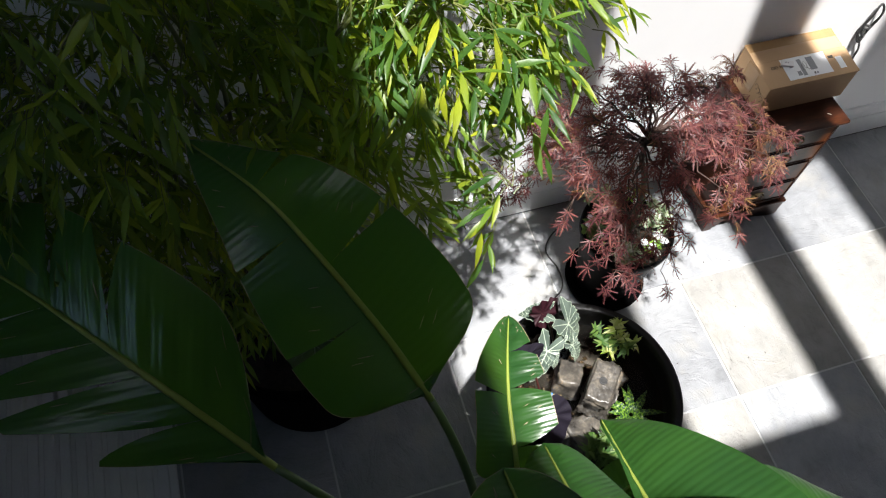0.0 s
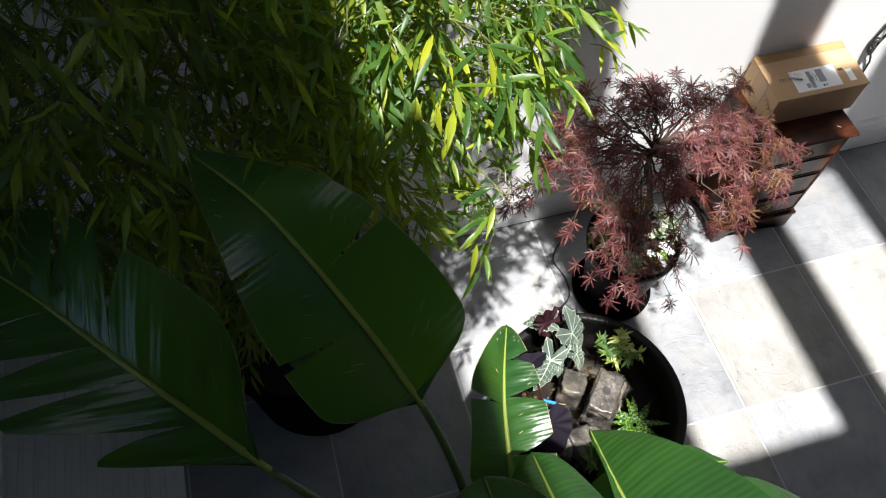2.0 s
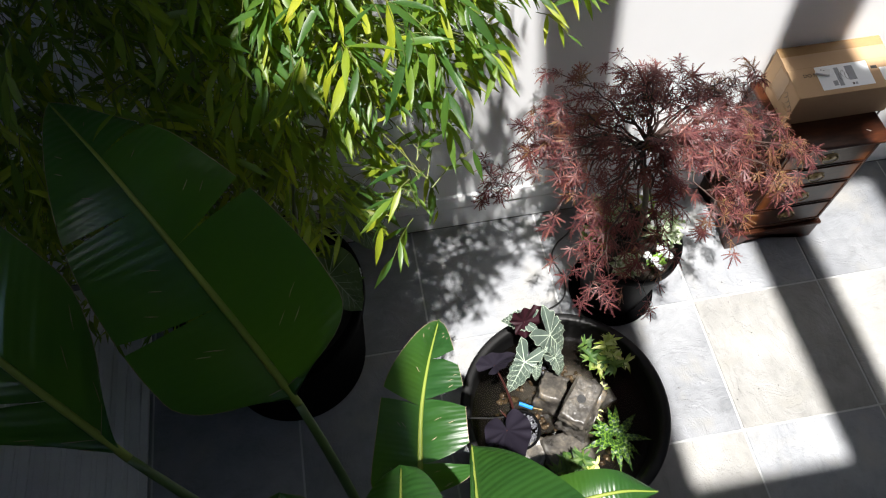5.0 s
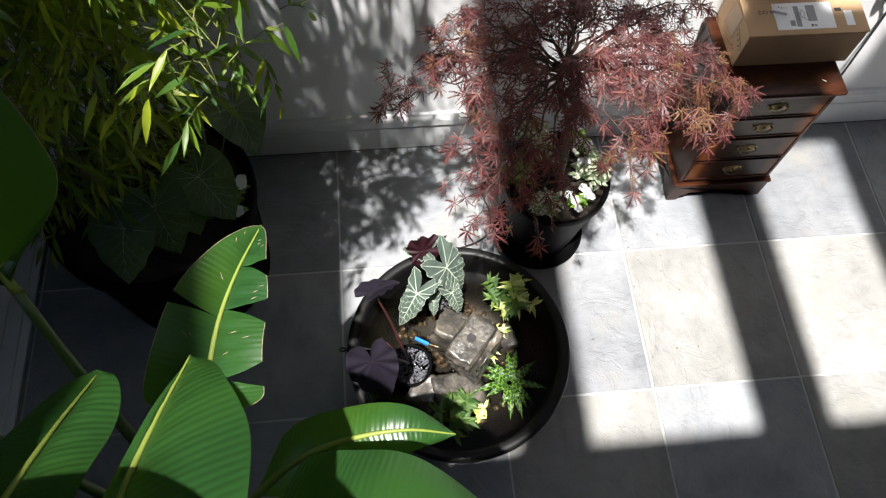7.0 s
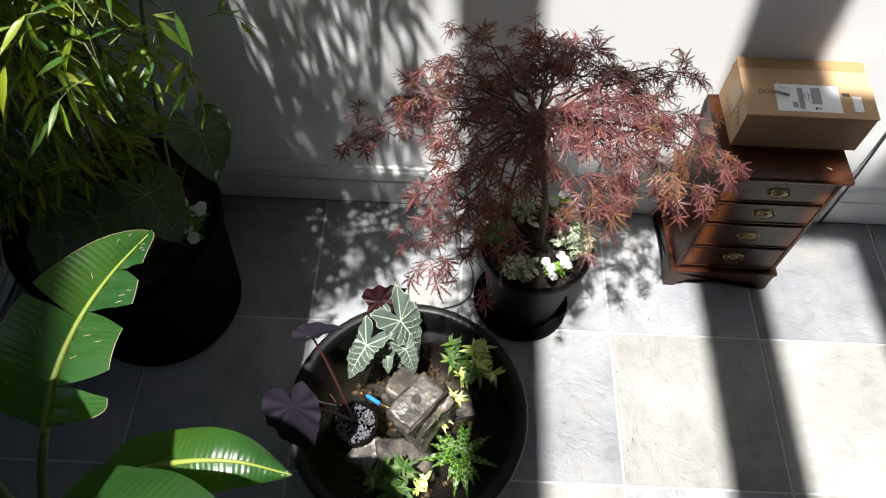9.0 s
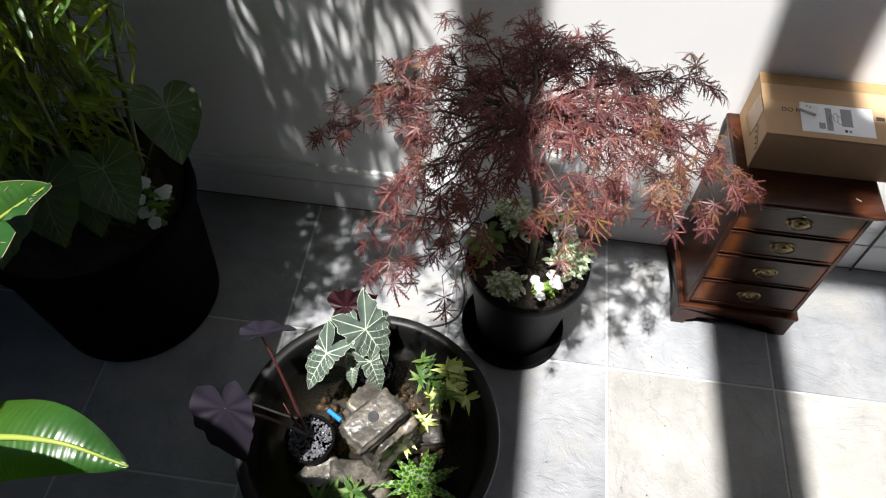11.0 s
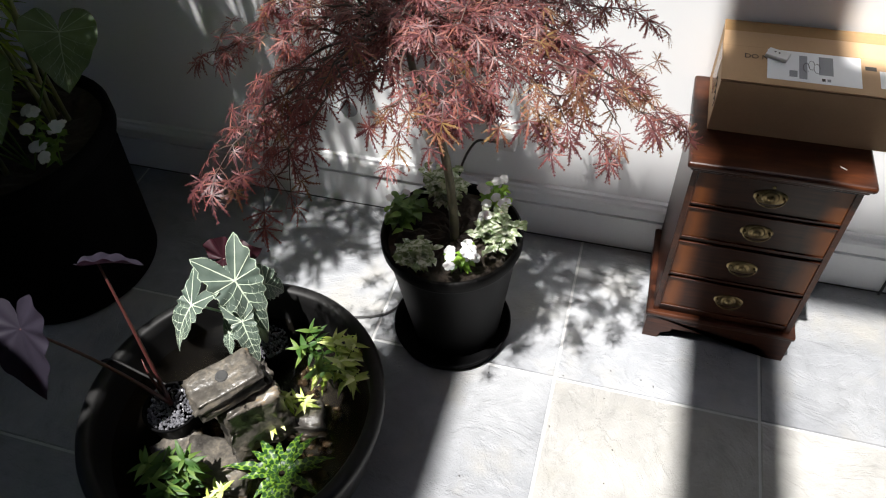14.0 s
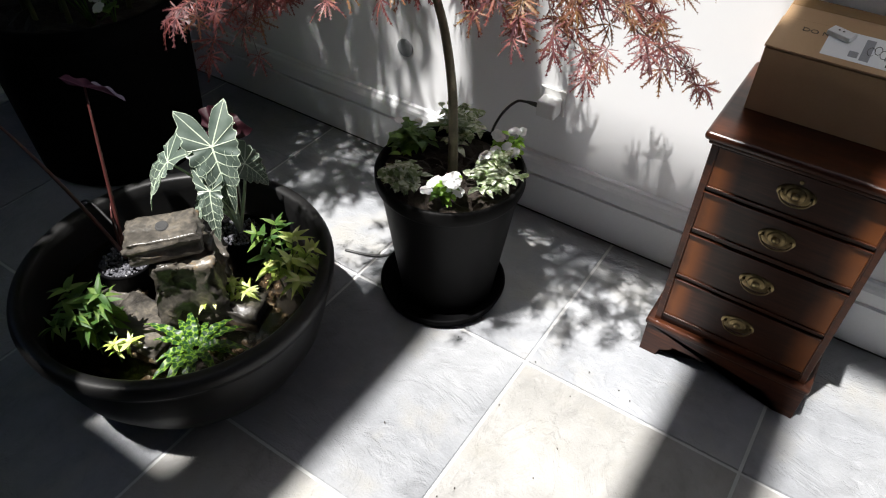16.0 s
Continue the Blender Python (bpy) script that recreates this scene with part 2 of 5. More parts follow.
TWIG = plain("dark_twig", ((0.2, (0.03, 0.015, 0.012)), (0.8, (0.075, 0.04, 0.03))), 40, 200, (0.6, 0.7), 0.3)
CANE = plain("bamboo_cane", ((0.2, (0.06, 0.085, 0.02)), (0.8, (0.17, 0.18, 0.06))), 12, 120, (0.3, 0.5), 0.2)
MAPLE_LEAF = leafy("laceleaf_foliage", ((0.18, (0.024, 0.009, 0.013)), (0.42, (0.070, 0.025, 0.030)), (0.64, (0.175, 0.062, 0.060)), (0.86, (0.27, 0.110, 0.072)), (0.955, (0.27, 0.20, 0.05))), 5.0, 0.45, 0.28, (0.85, 0.22, 0.19), spec=0.35)
MAPLE_YOUNG = leafy("young_laceleaf_foliage", ((0.2, (0.10, 0.042, 0.032)), (0.5, (0.18, 0.080, 0.050)), (0.75, (0.22, 0.13, 0.055)), (0.92, (0.22, 0.21, 0.05))), 5.0, 0.45, 0.28, (0.80, 0.38, 0.15), spec=0.3)
BAMBOO_LEAF = leafy("bamboo_foliage", ((0.14, (0.016, 0.054, 0.015)), (0.42, (0.044, 0.106, 0.019)), (0.62, (0.115, 0.185, 0.019)), (0.84, (0.32, 0.34, 0.020)), (0.975, (0.44, 0.24, 0.05))), 4.0, 0.40, 0.36, (0.68, 0.92, 0.05), spec=0.4)
PADDLE = leafy("paddle_leaf", ((0.2, (0.011, 0.046, 0.018)), (0.55, (0.024, 0.074, 0.014)), (0.85, (0.050, 0.112, 0.008))), 3.0, 0.31, 0.20, (0.34, 0.88, 0.04), veins=13.0, spread=0.4, spec=0.5)
PADDLE_RIB = leafy("paddle_midrib", ((0.2, (0.16, 0.22, 0.035)), (0.8, (0.26, 0.31, 0.06))), 8.0, 0.45, 0.08, spec=0.3)
PADDLE_STALK = leafy("paddle_stalk", ((0.2, (0.040, 0.078, 0.018)), (0.8, (0.085, 0.13, 0.032))), 8.0, 0.4, 0.05)
PADDLE_EDGE = plain("dried_leaf_edge", ((0.2, (0.20, 0.15, 0.08)), (0.8, (0.38, 0.31, 0.20))), 40, 200, (0.7, 0.8))
ALOCASIA = leafy("alocasia_blade", ((0.2, (0.030, 0.052, 0.042)), (0.8, (0.125, 0.155, 0.132))), 26, 0.36, 0.12, (0.4, 0.7, 0.3), spread=0.3, spec=0.4)
ALOCASIA_VEIN = leafy("alocasia_vein", ((0.2, (0.42, 0.52, 0.38)), (0.8, (0.60, 0.68, 0.54))), 20, 0.4, 0.15, (0.8, 0.95, 0.6))
ALOCASIA_BACK = leafy("alocasia_underside", ((0.2, (0.010, 0.003, 0.005)), (0.8, (0.026, 0.006, 0.010))), 30, 0.5, 0.02, (0.3, 0.03, 0.04), spec=0.2)
BLACK_TARO = leafy("black_taro_leaf", ((0.2, (0.008, 0.0068, 0.011)), (0.8, (0.020, 0.017, 0.026))), 14, 0.5, 0.04, (0.3, 0.1, 0.2), spread=0.3, spec=0.18)
TARO_STALK = leafy("dark_red_stalk", ((0.2, (0.035, 0.010, 0.010)), (0.8, (0.09, 0.025, 0.022))), 14, 0.4, 0.05)
CALADIUM = leafy("caladium_blade", ((0.25, (0.022, 0.045, 0.020)), (0.75, (0.10, 0.135, 0.085))), 12, 0.5, 0.15, spread=0.2, spec=0.25)
CALADIUM_VEIN = leafy("caladium_vein", ((0.2, (0.16, 0.20, 0.14)), (0.8, (0.26, 0.30, 0.23))), 18, 0.5, 0.15)
FERN_LIGHT = leafy("variegated_fern", ((0.1, (0.13, 0.24, 0.03)), (0.3, (0.34, 0.44, 0.07)), (0.52, (0.54, 0.60, 0.17)), (0.8, (0.70, 0.72, 0.36))), 9, 0.4, 0.25)
FERN_DARK = leafy("green_fern", ((0.2, (0.020, 0.060, 0.014)), (0.55, (0.050, 0.105, 0.022)), (0.80, (0.12, 0.18, 0.04)), (0.95, (0.42, 0.46, 0.20))), 9, 0.5, 0.2, spec=0.25)
RATTLE_LIGHT = leafy("rattle_leaf_light", ((0.2, (0.085, 0.175, 0.018)), (0.8, (0.18, 0.30, 0.035))), 9, 0.4, 0.25, spec=0.3)
RATTLE_DARK = leafy("rattle_leaf_dark", ((0.2, (0.008, 0.034, 0.010)), (0.8, (0.020, 0.058, 0.014))), 9, 0.4, 0.12, spec=0.3)
SMALL_GREEN = leafy("bedding_leaf", ((0.15, (0.035, 0.085, 0.02)), (0.6, (0.08, 0.16, 0.03)), (0.95, (0.22, 0.36, 0.05))), 12, 0.45, 0.3)
LIME = leafy("lime_leaf", ((0.15, (0.14, 0.30, 0.03)), (0.9, (0.30, 0.48, 0.05))), 12, 0.45, 0.35)
VARIEGATED = leafy("variegated_leaf", ((0.25, (0.05, 0.085, 0.04)), (0.45, (0.20, 0.25, 0.14)), (0.58, (0.66, 0.69, 0.56))), 70, 0.5, 0.25, spread=0.25)
PETAL = leafy("white_petal", ((0.2, (0.72, 0.73, 0.74)), (0.8, (0.85, 0.85, 0.85))), 40, 0.6, 0.25, (0.95, 0.95, 0.9))

WATER, nt_, b_ = shader("pond_water")
b_.inputs["Base Color"].default_value = (0.26, 0.20, 0.13, 1)
b_.inputs["Transmission Weight"].default_value, b_.inputs["IOR"].default_value, b_.inputs["Roughness"].default_value = 1.0, 1.33, 0.02
bumped(nt_, b_, noise_at(nt_, coords(nt_), 42, 4).outputs["Fac"], 0.55, 0.005)


# ---- mesh tools ----
PLACE = {}


class Build:
    """Gathers vertices and faces in world metres; becomes one mesh."""

    def __init__(self):
        self.v, self.f, self.m, self.uv = [], [], [], []

    def add(self, verts, faces, mat=0, uvs=None):
        k = len(self.v)
        self.v.extend(tuple(p) for p in verts)
        self.uv.extend(uvs if uvs is not None else [(0.0, 0.0)] * len(verts))
        self.f.extend(tuple(i + k for i in f) for f in faces)
        self.m.extend([mat] * len(faces))

    def box(self, x0, x1, y0, y1, z0, z1, bevel=0.0, segments=2):
        bm = bmesh.new()
        bmesh.ops.create_cube(bm, size=1.0, matrix=Matrix.LocRotScale(((x0 + x1) / 2, (y0 + y1) / 2, (z0 + z1) / 2), None, (x1 - x0, y1 - y0, z1 - z0)))
        if bevel:
            bmesh.ops.bevel(bm, geom=list(bm.edges), offset=bevel, segments=segments, affect="EDGES", profile=0.5)
        self.take(bm)

    def take(self, bm, m=None, mat=0):
        bm.verts.index_update()
        self.add([(m @ v.co) if m else v.co.copy() for v in bm.verts], [[v.index for v in f.verts] for f in bm.faces], mat)
        bm.free()

    def lathe(self, cx, cy, profile, n=64):
        verts = [(cx + r * math.cos(2 * math.pi * i / n), cy + r * math.sin(2 * math.pi * i / n), z) for r, z in profile for i in range(n)]
        faces = [(j * n + i, j * n + (i + 1) % n, (j + 1) * n + (i + 1) % n, (j + 1) * n + i) for j in range(len(profile) - 1) for i in range(n)]
        self.add(verts, faces)

    def disc(self, cx, cy, r, z, n=64, rings=1, bump=0.0, rng=None):
        verts = [(cx, cy, z)]
        for j in range(1, rings + 1):
            verts += [(cx + r * j / rings * math.cos(2 * math.pi * i / n), cy + r * j / rings * math.sin(2 * math.pi * i / n), z + (rng.uniform(-bump, bump) if rng and j < rings else 0)) for i in range(n)]
        faces = [(0, 1 + i, 1 + (i + 1) % n) for i in range(n)]
        for j in range(rings - 1):
            a, b = 1 + j * n, 1 + (j + 1) * n
            faces += [(a + i, b + i, b + (i + 1) % n, a + (i + 1) % n) for i in range(n)]
        self.add(verts, faces)

    def tube(self, pts, radii, n=8, cap=True):
        pts = [Vector(p) for p in pts]
        if not hasattr(radii, "__len__"):
            radii = [radii] * len(pts)
        verts, faces = [], []
        side = None
        for i, p in enumerate(pts):
            d = (pts[min(i + 1, len(pts) - 1)] - pts[max(i - 1, 0)]).normalized()
            if side is None:
                side = d.orthogonal().normalized()
            side = (side - d * side.dot(d)).normalized()
            up = d.cross(side)
            verts += [p + radii[i] * (math.cos(2 * math.pi * k / n) * side + math.sin(2 * math.pi * k / n) * up) for k in range(n)]
        for i in range(len(pts) - 1):
            faces += [(i * n + k, i * n + (k + 1) % n, (i + 1) * n + (k + 1) % n, (i + 1) * n + k) for k in range(n)]
        if cap:
            faces += [tuple(range(n - 1, -1, -1)), tuple(range((len(pts) - 1) * n, len(pts) * n))]
        self.add(verts, faces)

    def mesh(self, name, origin, mats, smooth):
        me = bpy.data.meshes.new(name)
        o = Vector(origin)
        me.from_pydata([(p[0] - o.x, p[1] - o.y, p[2] - o.z) for p in self.v], [], self.f)
        for m in mats:
            me.materials.append(m)
        if len(mats) > 1:
            me.polygons.foreach_set("material_index", self.m)
        if any(u != (0.0, 0.0) for u in self.uv):
            layer = me.uv_layers.new(name="UVMap")
            loops = np.empty(len(me.loops), dtype=np.int32)
            me.loops.foreach_get("vertex_index", loops)
            layer.data.foreach_set("uv", np.asarray(self.uv, dtype=np.float32)[loops].ravel())
        if smooth:
            me.polygons.foreach_set("use_smooth", [True] * len(me.polygons))
        me.update()
        return me


def thing(name, at, label, category, group="", kind=""):
    ob = new(name)
    ob.location = at
    ob.empty_display_size = 0.05
    PLACE[ob] = Vector(at)
    return tagged(ob, label, category, group, kind)


def part(name, build, material, parent, label="", smooth=False, kind=""):
    """One mesh under a thing or under a part."""
    mats = material if isinstance(material, (list, tuple)) else [material]
    ob = new(name, build.mesh(name, PLACE[parent], mats, smooth))
    ob.parent = parent
    PLACE[ob] = PLACE[parent]
    return tagged(ob, label=label, kind=kind)


def single(name, build, material, at, label, category, smooth=False, kind="", group=""):
    mats = material if isinstance(material, (list, tuple)) else [material]
    ob = new(name, build.mesh(name, at, mats, smooth))
    ob.location = at
    PLACE[ob] = Vector(at)
    return tagged(ob, label, category, group, kind)


def box_of(*a, **k):
    b = Build()
    b.box(*a, **k)
    return b


def tube_of(pts, radii, n=8):
    b = Build()
    b.tube(pts, radii, n)
    return b


def bezier(a, b, c, n):
    a, b, c = Vector(a), Vector(b), Vector(c)
    return [(1 - t) ** 2 * a + 2 * t * (1 - t) * b + t * t * c for t in (i / (n - 1) for i in range(n))]


def smooth_line(pts, n):
    """A curve through the points (Catmull-Rom)."""
    p = [Vector(q) for q in pts]
    p = [2 * p[0] - p[1]] + p + [2 * p[-1] - p[-2]]
    out = []
    for i in range(1, len(p) - 2):
        for k in range(n):
            t = k / n
            a, b, c, d = p[i - 1], p[i], p[i + 1], p[i + 2]
            out.append(0.5 * (2 * b + (c - a) * t + (2 * a - 5 * b + 4 * c - d) * t * t + (3 * b - a - 3 * c + d) * t ** 3))
    return out + [p[-2]]


def frame_of(at, way, up):
    """A matrix at a place, x along way, z near up."""
    x = Vector(way).normalized()
    z = Vector(up)
    z = z - x * z.dot(x)
    z = z.normalized() if z.length > 1e-6 else x.orthogonal().normalized()
    y = z.cross(x)
    m = Matrix((x, y, z)).transposed().to_4x4()
    m.translation = Vector(at)
    return m


# ---- the room ----
WALL_Y = 0.606
X0, X1, Y0, TOP = -2.6, 3.2, -4.4, 5.6


def room():
    single("wall_north", box_of(X0 - 0.2, X1 + 0.2, WALL_Y, WALL_Y + 0.2, -0.1, TOP), WALL, (0, WALL_Y, 0), "smooth white-painted wall behind the potted plants", "wall", kind="structure")
    single("wall_south", box_of(X0 - 0.2, X1 + 0.2, Y0 - 0.2, Y0, -0.1, TOP), UNSEEN_DARK_WALL, (0, Y0, 0), "unseen near-black wall that soaks up bounced light", "wall", kind="structure")
    # unseen west wall; its window is added to let in fill light
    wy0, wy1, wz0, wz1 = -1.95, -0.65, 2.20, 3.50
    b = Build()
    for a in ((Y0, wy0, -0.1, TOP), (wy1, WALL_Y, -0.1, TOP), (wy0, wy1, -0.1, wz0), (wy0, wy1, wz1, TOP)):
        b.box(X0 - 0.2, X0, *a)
    single("wall_west", b, UNSEEN_DARK_WALL, (X0, 0, 0), "unseen near-black side wall with an added fill window", "wall", kind="structure")
    w = thing("fill_window_1", (X0 - 0.1, -1.30, wz0), "white-framed opening added in an unseen side wall to let in fill light", "window", kind="structure")
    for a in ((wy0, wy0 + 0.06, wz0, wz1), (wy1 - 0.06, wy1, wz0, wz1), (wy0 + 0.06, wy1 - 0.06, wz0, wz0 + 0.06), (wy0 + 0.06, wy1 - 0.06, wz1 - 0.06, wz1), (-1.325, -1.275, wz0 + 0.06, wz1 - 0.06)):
        part("fill_window_frame", box_of(X0 - 0.14, X0 - 0.08, *a, bevel=0.004), TRIM, w)
    part("fill_window_sill", box_of(X0 - 0.08, X0 + 0.05, wy0 - 0.03, wy1 + 0.03, wz0 - 0.025, wz0 - 0.001, bevel=0.004), TRIM, w)
    # second added fill window; the unseen east wall stays white to bounce light
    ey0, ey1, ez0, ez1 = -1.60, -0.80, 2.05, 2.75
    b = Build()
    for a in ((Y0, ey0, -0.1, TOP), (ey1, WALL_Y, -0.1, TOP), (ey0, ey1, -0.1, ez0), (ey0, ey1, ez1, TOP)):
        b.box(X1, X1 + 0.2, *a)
    single("wall_east", b, WALL, (X1, 0, 0), "unseen side wall left white as a reflector, with an added fill window", "wall", kind="structure")
    w = thing("fill_window_2", (X1 + 0.1, -1.2, ez0), "white-framed opening added in an unseen side wall to let in fill light", "window", kind="structure")
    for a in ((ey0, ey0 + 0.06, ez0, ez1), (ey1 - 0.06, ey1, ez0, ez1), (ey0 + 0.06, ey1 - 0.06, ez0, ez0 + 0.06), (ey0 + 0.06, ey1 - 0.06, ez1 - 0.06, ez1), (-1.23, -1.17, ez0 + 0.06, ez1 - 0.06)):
        part("fill_window_frame", box_of(X1 + 0.08, X1 + 0.14, *a, bevel=0.004), TRIM, w)
    part("fill_window_sill", box_of(X1 - 0.05, X1 + 0.08, ey0 - 0.03, ey1 + 0.03, ez0 - 0.025, ez0 - 0.001, bevel=0.004), TRIM, w)
    # unseen ceiling with four roof-light openings laid out to shape the sun patches; the bars between them run towards
    # the wall
    b = Build()
    y0, y1 = -0.80 + SUN_WAY.y / SUN_WAY.z * TOP, WALL_Y + SUN_WAY.y / SUN_WAY.z * (TOP - 2.0)
    shift = SUN_WAY.x / SUN_WAY.z * TOP
    # the fourth opening is added for fill light on the right
    spans = [(a + shift, c + shift) for a, c in ((0.02, 0.64), (0.92, 1.575), (1.868, 2.30), (2.79, 3.15))]
    edges = [X0 - 0.2] + [e for s in spans for e in s] + [X1 + 0.2]
    for k in range(2, len(edges), 2):
        b.box(edges[k], edges[k + 1], y0, y1, TOP, TOP + 0.06)
    b.box(edges[0], edges[1], y0, -1.28, TOP, TOP + 0.06)
    # opening widened here so that sun reaches more of the bamboo
    b.box(edges[0], edges[1] - 0.11, -1.28, y1, TOP, TOP + 0.06)
    b.box(X0 - 0.2, X1 + 0.2, Y0 - 0.2, y0, TOP, TOP + 0.06)
    bar0, bar1 = 0.48 + SUN_WAY.y / SUN_WAY.z * TOP, WALL_Y + SUN_WAY.y / SUN_WAY.z * (TOP - 0.30)
    # blocker that keeps sun off the floor beside the bowl
    b.box(spans[0][0], spans[0][0] + 0.17, y0, y0 + 0.20, TOP, TOP + 0.06)
    for a, c in spans[1:]:
        b.box(a, c, bar0, bar1, TOP, TOP + 0.06)
    b.box(X0 - 0.2, X1 + 0.2, y1, WALL_Y + 0.2, TOP, TOP + 0.06)
    single("ceiling", b, CEILING, (0, 0, TOP), "unseen grey ceiling with four long openings shaping the sunlight, most of them split by a cross bar", "ceiling", kind="structure")
    # skirting: tall board, groove and bead
    prof = [(0.0, 0.0068), (-0.020, 0.0068), (-0.020, 0.150), (-0.011, 0.153), (-0.011, 0.160), (-0.022, 0.163), (-0.026, 0.170), (-0.026, 0.206), (-0.022, 0.216), (-0.015, 0.223), (-0.012, 0.232), (0.0, 0.235)]
    b = Build()
    n = len(prof)
    b.add([(x, WALL_Y + dy, z) for x in (X0, X1) for dy, z in prof], [(i, i + 1, n + i + 1, n + i) for i in range(n - 1)])
    single("baseboard", b, TRIM, (0, WALL_Y, 0), "tall pale grey-white moulded skirting board", "skirting board", kind="structure")
    single("trim", box_of(X0, X1, WALL_Y - 0.0205, WALL_Y, 0.0005, 0.0065), GAP, (0, WALL_Y, 0), "dark strip filling the open joint between skirting and floor, in place of its shade", "joint", kind="structure")


SANDY = {(2, 0), (3, 0), (1, 1), (3, 1), (4, 0)}


def tiles():
    ground = single("floor", box_of(X0, X1, Y0, WALL_Y, -0.06, -0.0035), GROUT, (0, 0, 0), "large riven slate floor tiles with pale grout lines", "floor", kind="structure")
    s, g = 0.6, 0.0042
    bm = bmesh.new()
    bmesh.ops.create_cube(bm, size=1.0, matrix=Matrix.LocRotScale((0, 0, -0.0075), None, (s - 2 * g, s - 2 * g, 0.015)))
    bmesh.ops.bevel(bm, geom=[e for e in bm.edges if all(v.co.z > -0.001 for v in e.verts)], offset=0.0022, segments=2, affect="EDGES")
    shared = {}
    for mat in (SLATE, SAND):
        me = bpy.data.meshes.new("tile")
        bm.to_mesh(me)
        me.materials.append(mat)
        shared[mat] = me
    bm.free()
    rng = random.Random(5)
    for i in range(-4, 6):
        for j in range(-1, 7):
            ob = new("tile", shared[SAND if (i, j) in SANDY else SLATE])
            ob.parent = ground
            ob.location = (s * (i + 0.5), -s * (j + 0.5), rng.uniform(-0.0008, 0.0008))
            ob.rotation_euler = (rng.uniform(-0.0012, 0.0012), rng.uniform(-0.0012, 0.0012), rng.choice((0, 1, 2, 3)) * math.pi / 2)


def ribbed_boards():
    """Ribbed grey boards lying on the tiles beyond the bamboo."""
    mat = thing("ribbed_mat", (-1.85, -0.4, 0), "grey ribbed boards laid flat on the slate floor", "floor mat")
    part("base", box_of(-2.55, -1.215, -1.9, 0.55, 0.0, 0.012, bevel=0.002), DECK, mat)
    x = -2.53
    while x < -1.25:
        part("rib", box_of(x, x + 0.045, -1.895, 0.545, 0.0125, 0.022, bevel=0.004, segments=1), DECK, mat)
        x += 0.062


# ---- chest of drawers and what lies on it ----
def chest():
    cx0, cx1, yf, yb = 1.455, 1.851, 0.240, 0.592
    c = thing("chest_of_drawers", (1.653, 0.42, 0), "narrow dark mahogany chest with four drawers and brass handles", "chest of drawers")
    for x in (cx0, cx1 - 0.016):
        part("side_panel", box_of(x, x + 0.016, yf, yb, 0.112, 0.712, bevel=0.0015), MAHOGANY, c)
    part("back_panel", box_of(cx0 + 0.016, cx1 - 0.016, yb - 0.01, yb, 0.112, 0.712), MAHOGANY, c)
    part("bottom_panel", box_of(cx0 + 0.016, cx1 - 0.016, yf + 0.004, yb - 0.01, 0.112, 0.150), MAHOGANY, c)
    # top with a thumb-moulded edge
    b = Build()
    b.box(1.437, 1.869, 0.219, 0.603, 0.7155, 0.7365, bevel=0.009, segments=4)
    part("top", b, MAHOGANY, c, "polished top with a rounded moulded edge", smooth=False)
    part("top_moulding", box_of(1.447, 1.859, 0.231, 0.598, 0.702, 0.715, bevel=0.005, segments=3), MAHOGANY, c)
    # drawers with bead, amber ends and handle
    for z0, z1 in ((0.164, 0.290), (0.313, 0.442), (0.468, 0.573), (0.594, 0.697)):
        x0, x1 = cx0 + 0.018, cx1 - 0.018
        d = part("drawer", box_of(x0, x1, yf - 0.001, yf + 0.018, z0, z1, bevel=0.001), DRAWER_FRONT, c, "dark polished drawer front fading to amber at both ends")
        bb = Build()
        for a in ((x0, x1, z0 - 0.004, z0), (x0, x1, z1, z1 + 0.004), (x0 - 0.004, x0, z0 - 0.004, z1 + 0.004), (x1, x1 + 0.004, z0 - 0.004, z1 + 0.004)):
            bb.box(a[0], a[1], yf - 0.005, yf + 0.008, a[2], a[3], bevel=0.0013)
        part("bead", bb, MAHOGANY, d)
        zc, xc = (z0 + z1) / 2 + 0.002, (x0 + x1) / 2
        h = part("handle", handle(xc, yf - 0.002, zc), BRASS, d, "oval brass back plate with a round boss and drop bail", smooth=True)
        if z0 > 0.5:
            bb = Build()
            bb.lathe(0, 0, [(0.0, 0.0012), (0.004, 0.001), (0.005, 0.0)], 12)
            bb.v = [(xc + p[0], yf - 0.0025 - p[2], z1 - 0.016 + p[1]) for p in bb.v]
            part("keyhole", bb, BRASS, d)
    # rails between the drawers
    for z in (0.297, 0.4505, 0.579):
        part("rail", box_of(cx0 + 0.018, cx1 - 0.018, yf + 0.0015, yf + 0.02, z, z + 0.009), MAHOGANY, c)
    # plinth with bracket feet: arched outline cut from the boards
    part("plinth_moulding", box_of(1.436, 1.870, 0.225, 0.602, 0.108, 0.128, bevel=0.006, segments=3), MAHOGANY, c)
    front = bracket(1.442, 1.864)
    b = Build()
    plate(b, front, lambda s, z: (s, 0.231, z), lambda s, z: (s, 0.249, z))
    part("front_bracket", b, MAHOGANY, c)
    sidep = bracket(0.250, 0.600)
    for x in (1.442, 1.846):
        b = Build()
        plate(b, sidep, lambda s, z: (x, s, z), lambda s, z: (x + 0.018, s, z))
        part("side_bracket", b, MAHOGANY, c)
    b = Build()
    b.tube([(1.786, 0.282, 0.7380), (1.800, 0.272, 0.7382)], 0.0012, 6)
    single("wood_chip", b, PAPER, (1.793, 0.277, 0.7365), "tiny pale splinter lying on the chest top", "splinter")


